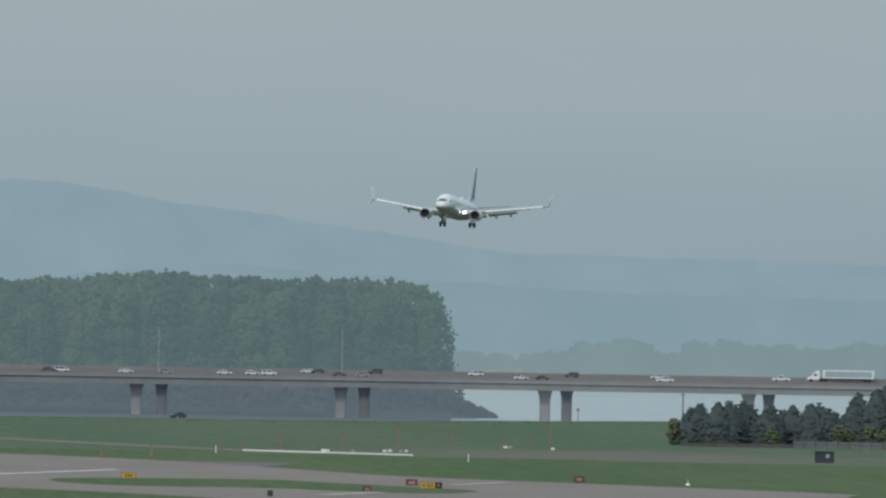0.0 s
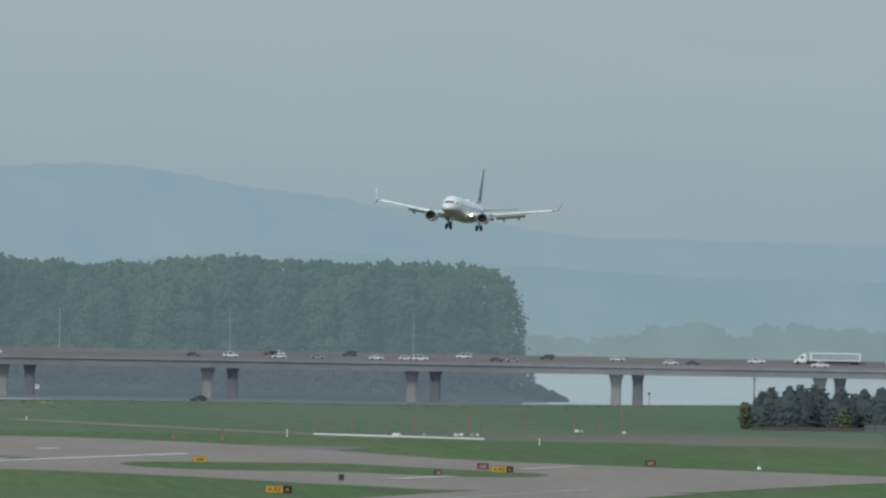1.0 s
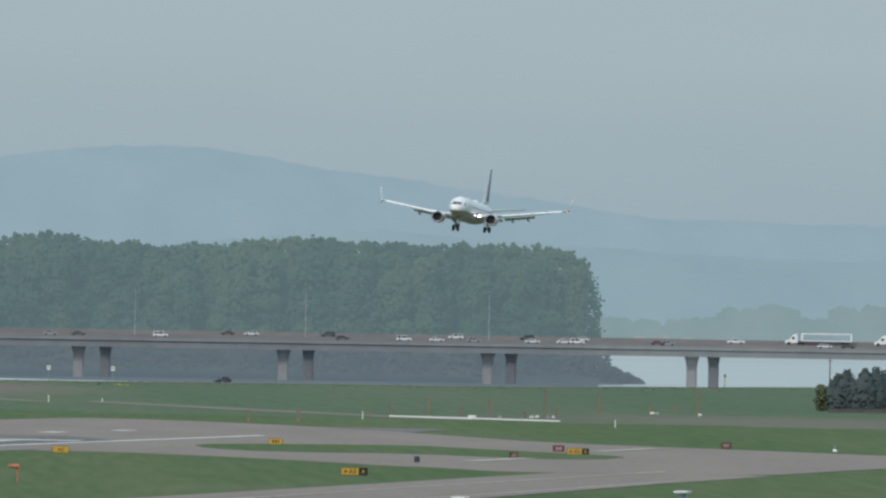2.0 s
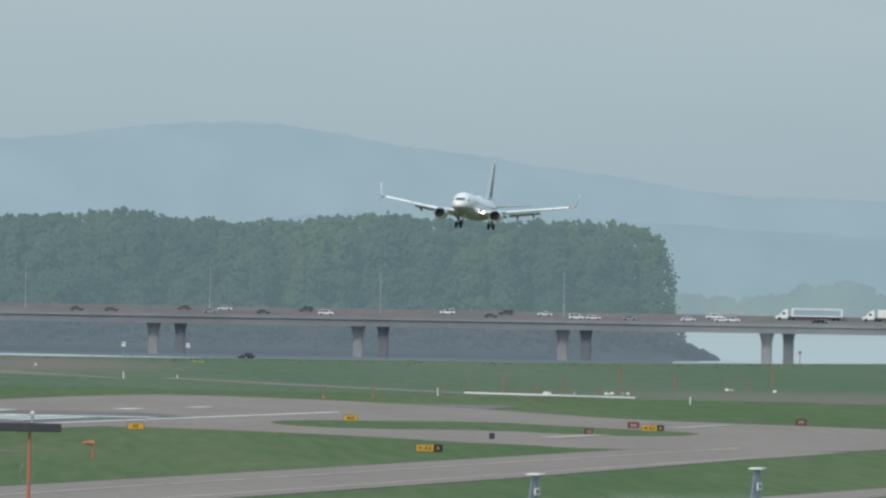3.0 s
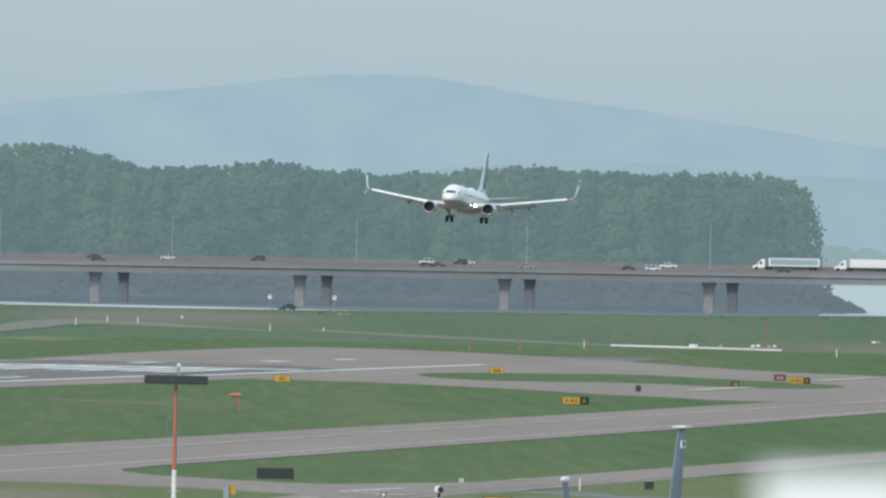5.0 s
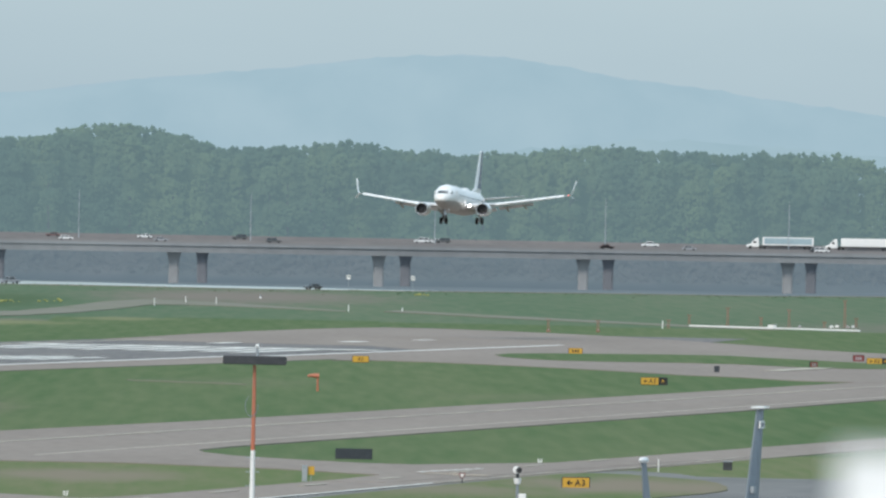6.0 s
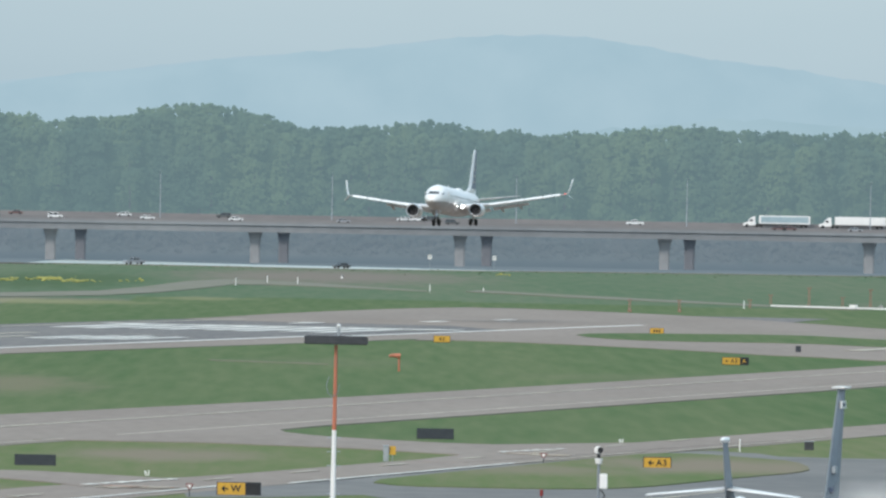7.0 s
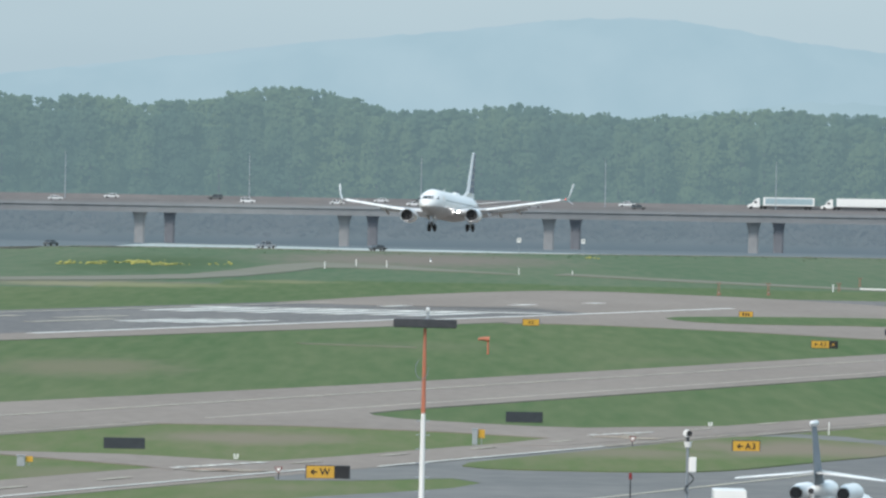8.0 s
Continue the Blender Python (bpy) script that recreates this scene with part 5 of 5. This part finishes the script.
for k in range(12):
    a0, a1 = k * 0.5, (k + 1) * 0.5
    tube(bm, (0.12 + 0.25 * math.sin(a0), -0.15, 3.2 - 0.1 * k), (0.12 + 0.25 * math.sin(a1), -0.15, 3.2 - 0.1 * (k + 1)), 0.035, seg=6)
part("cable", bm, BLACK, cp)
tagged(cp, "grey pole with white camera head and control box", "camera pole")

rl = empty("obstruction_light", Matrix.Translation((12.2, 752, 0.05)))
bm = bmesh.new()
tube(bm, (0, 0, 0), (0, 0, 1.45), 0.05, seg=8)
part("post", bm, DARK, rl)
bm = bmesh.new()
tube(bm, (0, 0, 1.45), (0, 0, 1.85), 0.12, 0.1, 10)
part("lamp", bm, BEACON, rl)
tagged(rl, "thin dark post with a red obstruction lamp", "light")

bt = empty("box_truck", Matrix.Translation((15.75, 640, 0.05)))
bm = bmesh.new()
box(bm, (0, 0, 2.35), (1.78, 5.2, 3.1), 0.04)
part("cargo_box", bm, WHITE, bt)
bm = bmesh.new()
box(bm, (0, 3.5, 1.4), (1.7, 1.7, 1.7), 0.15)
part("cab", bm, WHITE, bt)
for x in (-0.75, 0.75):
    for y in (-1.6, 3.4):
        bm = bmesh.new()
        tube(bm, (x - 0.12, y, 0.42), (x + 0.12, y, 0.42), 0.42, seg=16)
        part("wheel", bm, RUBBER, bt)
tagged(bt, "plain white box truck parked on the apron", "truck")


# ---- parked aircraft ----
def business_jet():
    """Three-engine jet with its tailplane halfway up the fin; only the tail stands in view."""
    j = empty("business_jet", pose(20.3, 640, 0.05, 0, 0, 168))
    bm = bmesh.new()
    loft(bm, [fuselage_ring(y, w, h, h * 0.95, z, 24) for y, w, h, z in ((0.8, 0.15, 0.15, 3.0), (-0.6, 0.55, 0.6, 2.9), (-3, 0.95, 1.0, 2.6), (-6, 1.2, 1.25, 2.35), (-10, 1.25, 1.3, 2.3), (-14, 1.2, 1.25, 2.25), (-17, 0.75, 0.8, 2.1), (-18.5, 0.15, 0.15, 1.95))])
    part("fuselage", bm, WHITE, j, smooth=True)
    bm = bmesh.new()
    loft(bm, [[(0, y0, z), (t, y0 + c * 0.3, z), (0.02, y0 + c, z), (-0.02, y0 + c, z), (-t, y0 + c * 0.3, z)] for y0, c, z, t in ((-5.2, 4.6, 3.2, 0.17), (-2.6, 2.4, 4.9, 0.14), (-0.6, 1.3, 7.5, 0.1))])
    fin = part("fin", bm, GREY_FIN, j)
    bm = bmesh.new()
    loft(bm, [fuselage_ring(y, w, w, w, 7.55, 10) for y, w in ((-1.0, 0.03), (-0.6, 0.16), (0.6, 0.16), (1.3, 0.03))])
    part("fin_cap", bm, WHITE, fin, smooth=True)
    for side in (-1, 1):
        bm = bmesh.new()
        surface(bm, [(side * 0.1, -2.6, 2.4, 4.85, 0.1), (side * 4.2, -0.2, 1.1, 4.5, 0.1)])
        part("tailplane", bm, WHITE, j, smooth=True)
        bm = bmesh.new()
        loft(bm, [[(side * 1.3 + math.sin(2 * math.pi * i / 18) * r, y, 3.7 + math.cos(2 * math.pi * i / 18) * r) for i in range(18)] for y, r in ((-6.0, 0.38), (-6.1, 0.44), (-5.4, 0.54), (-3.4, 0.53), (-2.0, 0.36))], close=False)
        eng = part("engine", bm, WHITE, j, smooth=True)
        bm = bmesh.new()
        tube(bm, (side * 1.3, -5.9, 3.7), (side * 1.3, -1.95, 3.7), 0.34, 0.3, 16)
        part("duct", bm, INTAKE, eng)
        bm = bmesh.new()
        box(bm, (side * 0.95, -4.4, 3.5), (0.7, 2.2, 0.16), 0.04)
        part("pylon", bm, WHITE, eng)
        bm = bmesh.new()
        surface(bm, [(side * 0.8, -11.5, 4.6, 1.55, 0.11), (side * 9.6, -6.6, 1.5, 1.95, 0.1)])
        part("wing", bm, WHITE, j, smooth=True)
        bm = bmesh.new()
        tube(bm, (side * 1.9, -8.2, 0.3), (side * 1.9, -8.2, 1.6), 0.09, seg=8)
        leg = part("gear_leg", bm, STEEL, j)
        bm = bmesh.new()
        tube(bm, (side * 1.9 - 0.16, -8.2, 0.36), (side * 1.9 + 0.16, -8.2, 0.36), 0.36, seg=14)
        part("wheel", bm, RUBBER, leg)
    bm = bmesh.new()
    loft(bm, [fuselage_ring(y, w, w, w, 3.9, 16) for y, w in ((-5.6, 0.42), (-4.8, 0.5), (-2.5, 0.4), (0.6, 0.2))])
    duct = part("centre_duct", bm, WHITE, j, smooth=True)
    bm = bmesh.new()
    tube(bm, (0, 0.4, 3.9), (0, 0.66, 3.9), 0.16, seg=16)
    part("nozzle", bm, INTAKE, duct)
    for k in range(3):
        bm = bmesh.new()
        box(bm, (-1.16 + 0.02 * k, -8.5, 2.5 - 0.28 * k), (0.16, 11, 0.07), 0.01)
        part("stripe", bm, GREY_FIN, j)
    bm = bmesh.new()
    tube(bm, (0, -15.5, 0.3), (0, -15.5, 1.5), 0.07, seg=8)
    leg = part("nose_leg", bm, STEEL, j)
    bm = bmesh.new()
    tube(bm, (-0.12, -15.5, 0.3), (0.12, -15.5, 0.3), 0.3, seg=14)
    part("wheel", bm, RUBBER, leg)
    return tagged(j, "white three-engine business jet with a grey fin on the apron", "airplane")


business_jet()


def grey_transport(x, y, turn, top):
    g = empty("transport_plane", pose(x, y, 0.05, 0, 0, turn))
    k = top / 12.7
    bm = bmesh.new()
    loft(bm, [fuselage_ring(yy_, w, h, h, z, 24) for yy_, w, h, z in ((4, 0.15, 0.2, 4.6), (1, 0.9, 1.0, 4.3), (-5, 1.75, 1.9, 3.9), (-12, 1.85, 2.0, 3.7), (-28, 1.85, 2.0, 3.7), (-34, 1.2, 1.4, 3.4), (-36.5, 0.1, 0.1, 3.2))])
    part("fuselage", bm, GREY_FIN, g, smooth=True)
    bm = bmesh.new()
    loft(bm, [[(0, y0, z), (t, y0 + c * 0.25, z), (t * 0.9, y0 + c * 0.6, z), (0.04, y0 + c, z), (-0.04, y0 + c, z), (-t * 0.9, y0 + c * 0.6, z), (-t, y0 + c * 0.25, z)] for y0, c, z, t in ((-4.5, 6.0, 5.2 * k, 0.34), (-2.2, 4.0, 8.0 * k, 0.2), (1.6, 1.7, 12.6 * k, 0.13))])
    fin = part("fin", bm, GREY_FIN, g)
    bm = bmesh.new()
    box(bm, (0, 2.4, 12.68 * k), (0.62, 1.9, 0.07), 0.03)
    part("fin_cap", bm, WHITE, fin)
    bm = bmesh.new()
    box(bm, (0.15, 1.9, 11.95 * k), (0.06, 1.5, 0.34), 0.02)
    badge = part("badge", bm, WHITE, fin)
    bm = bmesh.new()
    box(bm, (0.185, 1.9, 11.95 * k), (0.02, 0.8, 0.16), 0.005)
    part("badge_mark", bm, NAVY, badge)
    for z_, h_, m_ in ((9.2, 0.3, STEEL), (8.35, 0.24, NAVY), (7.6, 0.26, NAVY)):
        bm = bmesh.new()
        f = (12.6 - z_) / 4.6
        box(bm, (0.16, 1.9 - 3.4 * f, z_ * k), (0.16, 0.8, h_), 0.02)
        part("code_bar", bm, m_, fin)
    for side in (-1, 1):
        bm = bmesh.new()
        surface(bm, [(side * 0.4, -1.5, 3.6, 4.9, 0.1), (side * 6.0, 1.8, 1.6, 5.3, 0.1)])
        part("tailplane", bm, GREY_FIN, g, smooth=True)
        bm = bmesh.new()
        surface(bm, [(side * 1.2, -22, 7.5, 3.0, 0.12), (side * 19, -11, 2.4, 4.2, 0.1)])
        part("wing", bm, GREY_FIN, g, smooth=True)
        bm = bmesh.new()
        tube(bm, (side * 2.6, -17, 0.5), (side * 2.4, -17, 3.0), 0.16, seg=8)
        leg = part("gear_leg", bm, STEEL, g)
        bm = bmesh.new()
        tube(bm, (side * 2.6 - 0.35, -17, 0.55), (side * 2.6 + 0.35, -17, 0.55), 0.55, seg=16)
        part("wheel", bm, RUBBER, leg)
    bm = bmesh.new()
    tube(bm, (0, -31, 0.4), (0, -31, 2.4), 0.12, seg=8)
    leg = part("nose_leg", bm, STEEL, g)
    bm = bmesh.new()
    tube(bm, (-0.3, -31, 0.45), (0.3, -31, 0.45), 0.45, seg=14)
    part("wheel", bm, RUBBER, leg)
    return tagged(g, "grey four-engine style transport plane parked with a tall marked fin", "airplane")


grey_transport(20.65, 505, -10, 12.7)
grey_transport(30.25, 505.5, -10, 13.1)


# ---- conifers, shrubs, fence and shed beyond the runway ----
def conifer(x, y, h, w, seed):
    random.seed(seed)
    t = empty("conifer", Matrix.Translation((x, y, ground_z(x, y) - 0.1)))
    bm = bmesh.new()
    tube(bm, (0, 0, 0), (0, 0, h * 0.92), 0.22, 0.04, 7)
    part("trunk", bm, BARK, t)
    verts, faces, normals = [], [], []
    tiers = int(h / 0.5)
    for k in range(tiers):
        f = k / tiers
        z = 0.3 + f * (h - 0.3)
        r = w * (1 - f ** 3.4) * random.uniform(0.8, 1.15) + 0.1
        n = max(8, int(52 * (1 - f) + 12))
        for i in range(n):
            a = random.uniform(0, 6.283)
            rr = r * random.uniform(0.5, 1.0)
            o = len(verts)
            c = (math.cos(a) * rr, math.sin(a) * rr, z - 0.2 * rr + random.uniform(-0.25, 0.25))
            clump(verts, faces, c, random.uniform(0.22, 0.46) * (1.1 - 0.45 * f), 0.75)
            nv = Vector((0.5 * math.cos(a), -0.6 + 0.4 * math.sin(a), 0.35 + 0.5 * f)).normalized()
            normals.extend([nv] * (len(verts) - o))
    # the dense inside of the crown
    o = len(verts)
    for k in range(9):
        f = k / 8
        r = w * 0.78 * (1 - f ** 3.4) + 0.05
        for i in range(14):
            a = i * 0.4488
            rr = r * random.uniform(0.85, 1.1)
            verts.append((math.cos(a) * rr, math.sin(a) * rr, 0.2 + f * (h - 0.8)))
            normals.append(Vector((0.5 * math.cos(a), -0.6 + 0.4 * math.sin(a), 0.35 + 0.5 * f)).normalized())
    faces.extend((o + k * 14 + i, o + k * 14 + (i + 1) % 14, o + (k + 1) * 14 + (i + 1) % 14, o + (k + 1) * 14 + i) for k in range(8) for i in range(14))
    soften(mesh_part("crown", verts, faces, CONIFER, t), normals)
    return tagged(t, "dark green bushy conifer beside the fence", "tree", group="conifers beyond the runway")


def shrub(x, y, h, w, seed):
    random.seed(seed)
    t = empty("shrub", Matrix.Translation((x, y, ground_z(x, y) - 0.1)))
    bm = bmesh.new()
    for k in range(5):
        a = k * 1.3
        tube(bm, (0, 0, 0), (math.cos(a) * w * 0.5, math.sin(a) * w * 0.5, h * 0.7), 0.08, 0.03, 6)
    part("trunk", bm, BARK, t)
    verts, faces = [], []
    for _ in range(150):
        a, f = random.uniform(0, 6.283), random.random()
        rr = w * math.sin(math.pi * (0.15 + 0.75 * f)) * random.uniform(0.4, 1)
        clump(verts, faces, (math.cos(a) * rr, math.sin(a) * rr, 0.3 + f * (h - 0.3)), random.uniform(0.25, 0.5), 0.8)
    mesh_part("crown", verts, faces, SHRUB, t)
    return tagged(t, "pale green leafy shrub among the conifers", "shrub")


def pano(px, d):
    return (px - 784) * d / LENS


random.seed(33)
for k, (px, h) in enumerate(((2302, 6.4), (2318, 8.2), (2334, 9.2), (2350, 9.6), (2364, 8.8), (2380, 9.9), (2396, 9.0), (2410, 9.8), (2424, 9.0), (2438, 8.2), (2452, 9.3),
                             (2480, 8.2), (2496, 9.2), (2512, 9.6), (2528, 9.2), (2544, 9.7), (2558, 8.6), (2570, 7.8), (2596, 10.5), (2614, 12.2), (2632, 13.2), (2650, 13.6), (2668, 13.0), (2690, 12.0))):
    conifer(pano(px + 8, 2510), 2510 + random.uniform(-14, 14), h * 1.0, 3.3 if h < 10 else 4.0, 100 + k)
for k, (px, h, w) in enumerate(((2290, 5.6, 1.6), (2466, 4.5, 1.6), (2582, 4.8, 1.8), (2600, 4.0, 1.8), (2640, 4.6, 2.0), (2672, 4.0, 1.8))):
    shrub(pano(px, 2485), 2488 + 3 * (k % 2), h, w, 300 + k)
lp = empty("utility_pole", Matrix.Translation((pano(2312, 2520), 2535, -0.2)))
bm = bmesh.new()
tube(bm, (0, 0, 0), (0, 0, 11.2), 0.15, 0.1, 8)
part("pole", bm, BARK, lp)
bm = bmesh.new()
box(bm, (0, 0, 10.6), (1.2, 0.12, 0.12), 0.02)
part("crossarm", bm, BARK, lp)
tagged(lp, "dark wooden utility pole behind the trees", "pole")
fence = empty("chain_fence", Matrix.Translation((0, 2455, 0)))
f0, f1 = pano(2300, 2455), pano(2780, 2455)
nf = 24
for k in range(nf + 1):
    bm = bmesh.new()
    tube(bm, (f0 + (f1 - f0) * k / nf, 0, -0.3), (f0 + (f1 - f0) * k / nf, 0, 2.0), 0.045, seg=6)
    part("post", bm, SIGN_BACK, fence)
for z in (0.9, 1.9):
    bm = bmesh.new()
    tube(bm, (f0, 0, z), (f1, 0, z), 0.025, seg=6)
    part("rail", bm, SIGN_BACK, fence)
for k in range(nf):
    bm = bmesh.new()
    box(bm, (f0 + (f1 - f0) * (k + 0.5) / nf, 0.08, 0.75 if k > 9 else 0.5), ((f1 - f0) / nf - 0.12, 0.05, 1.5 if k > 9 else 0.9), 0.01)
    part("panel", bm, FENCE_PALE if k > 9 else FENCE_RED, fence)
tagged(fence, "low weathered grey and reddish fence along the conifers", "fence")
shed = empty("equipment_shed", Matrix.Translation((183.2, 2159, 0)))
bm = bmesh.new()
box(bm, (0, 0, 1.0), (3.4, 2.4, 2.0), 0.05)
part("body", bm, SIGN_BACK, shed)
bm = bmesh.new()
box(bm, (0, 0, 2.05), (3.7, 2.7, 0.14), 0.03)
part("roof", bm, DARK, shed)
bm = bmesh.new()
box(bm, (0.5, -1.22, 1.25), (0.7, 0.05, 0.7), 0.02)
part("notice", bm, STEEL, shed)
tagged(shed, "low dark blue-grey equipment shed on the grass", "shed")

# yellow broom in the meadow
random.seed(55)
verts, faces = [], []
for px, py, sp, n in ((118, 2470, 20, 26), (172, 2480, 16, 24), (240, 2520, 30, 80), (290, 2480, 40, 40), (390, 2500, 30, 8), (1045, 2880, 26, 7)):
    for _ in range(n):
        x = pano(px + random.gauss(0, sp * 0.5), py)
        clump(verts, faces, (x, py + random.gauss(0, 14), random.uniform(0.0, 0.4)), random.uniform(0.2, 0.5), 0.55)
tagged(mesh_part("broom_bushes", verts, faces, FLOWER), "yellow flowering broom scattered in the meadow", "bushes", kind="stuff")
# rough tussocks that break up the levee edge
verts, faces = [], []
for _ in range(500):
    x = random.uniform(-190, 330)
    y = crest(x) - abs(random.gauss(0, 60))
    clump(verts, faces, (x, y, ground_z(x, y) + 0.1), random.uniform(0.15, 0.4), 0.35)
tagged(mesh_part("meadow_tussocks", verts, faces, MEADOW), "rough tussocks of meadow grass on the levee", "grass", kind="stuff")
# perimeter road
bm = bmesh.new()
rows_ = []
for i in range(40):
    x = -260 + i * 13
    y = crest(x) - 9
    rows_.append([(x, y - 5, ground_z(x, y - 5) + 0.12), (x, y + 5, ground_z(x, y + 5) + 0.12), (x, y + 5, -0.8), (x, y - 5, -0.8)])
loft(bm, rows_)
tagged(part("perimeter_road", bm, ASPHALT), "grey perimeter road along the levee", "road", kind="structure")

# ---- the terrace on which the camera stands, with a white lamp ----
bm = bmesh.new()
box(bm, (0, -9.5, 9.7), (40, 44, 19.4), 0.1)
tagged(part("terrace_building", bm, CONCRETE), "plain concrete building with a flat viewing terrace", "building", kind="structure")
dome = empty("terrace_lamp", Matrix.Translation((0.449, 8.0, 19.387)))
bm = bmesh.new()
tube(bm, (0, 0, 0), (0, 0, 1.3), 0.03, seg=14)
part("stem", bm, WHITE, dome)
bm = bmesh.new()
box(bm, (0, 0, 1.352), (0.225, 0.16, 0.204), 0.05)
part("housing", bm, WHITE, dome)
tagged(dome, "white rounded lamp housing on a slim post on the terrace", "lamp")

# ---- vehicles on the perimeter road ----
ROAD = []
for px, v, d, paint, kind, head in ((1417, -93.6, 3000, "dark", "sedan", 30), (-161, 78, 2960, "silver", "pickup", 215), (-578, 80, 2850, "dark", "sedan", 240)):
    ROAD.append((make_car(paint, kind, label="%s %s on the perimeter road" % (paint, "pickup truck" if kind == "pickup" else "car")), px, v, d, head))


# ---- what moves ----
def motions():
    banks = [(0.0, 1.7), (1.0, 2.7), (1.5, 2.7), (3.0, 2.5), (3.5, 2.4), (4.5, 2.6), (6.0, -0.3), (6.5, -0.8), (7.0, -1.3), (8.0, -0.9)]
    rows = []
    for t in (0.0, 0.5, 1.0, 1.5, 3.0, 3.5, 4.0, 4.5, 6.0, 6.5, 7.0, 7.5, 8.0):
        s = 2288.8 - 71.68 * t + 0.485 * t * t
        z = 44.18 - 4.5185 * t + 0.066 * t * t
        bank = float(np.interp(t, [b[0] for b in banks], [b[1] for b in banks]))
        sag = float(np.interp(t, (0, 4.5, 8), (0.65, 0.95, 0.6)))
        q = P(s, -402.0 + float(np.interp(t, (0, 4.5, 8), (0.45, 0.3, 0.0))), z - sag)
        rows.append((t, pose(q.x, q.y, q.z, -2.5, bank, float(np.interp(t, (0, 3.5, 4.5, 8), (-13.0, -10.8, -10.6, -11.2))))))
    walk(airliner, rows)
    for thing, p0, v, (y, z), head, lane in TRAFFIC:
        yy_ = y + lane
        walk(thing, [(t, pose((p0 + v * t - 784) * yy_ / LENS, yy_, z, 0, 0, head)) for t in (0.0, 4.0, 8.0)])
    for thing, px, v, d, head in ROAD:
        rows = []
        for t in (0.0, 2.0, 4.0, 6.0, 8.0):
            x = (px + v * t - 784) * d / LENS
            y = crest(x) - 9
            rows.append((t, pose(x, y, ground_z(x, y) + 0.13, 0, 0, head)))
        walk(thing, rows)


motions()
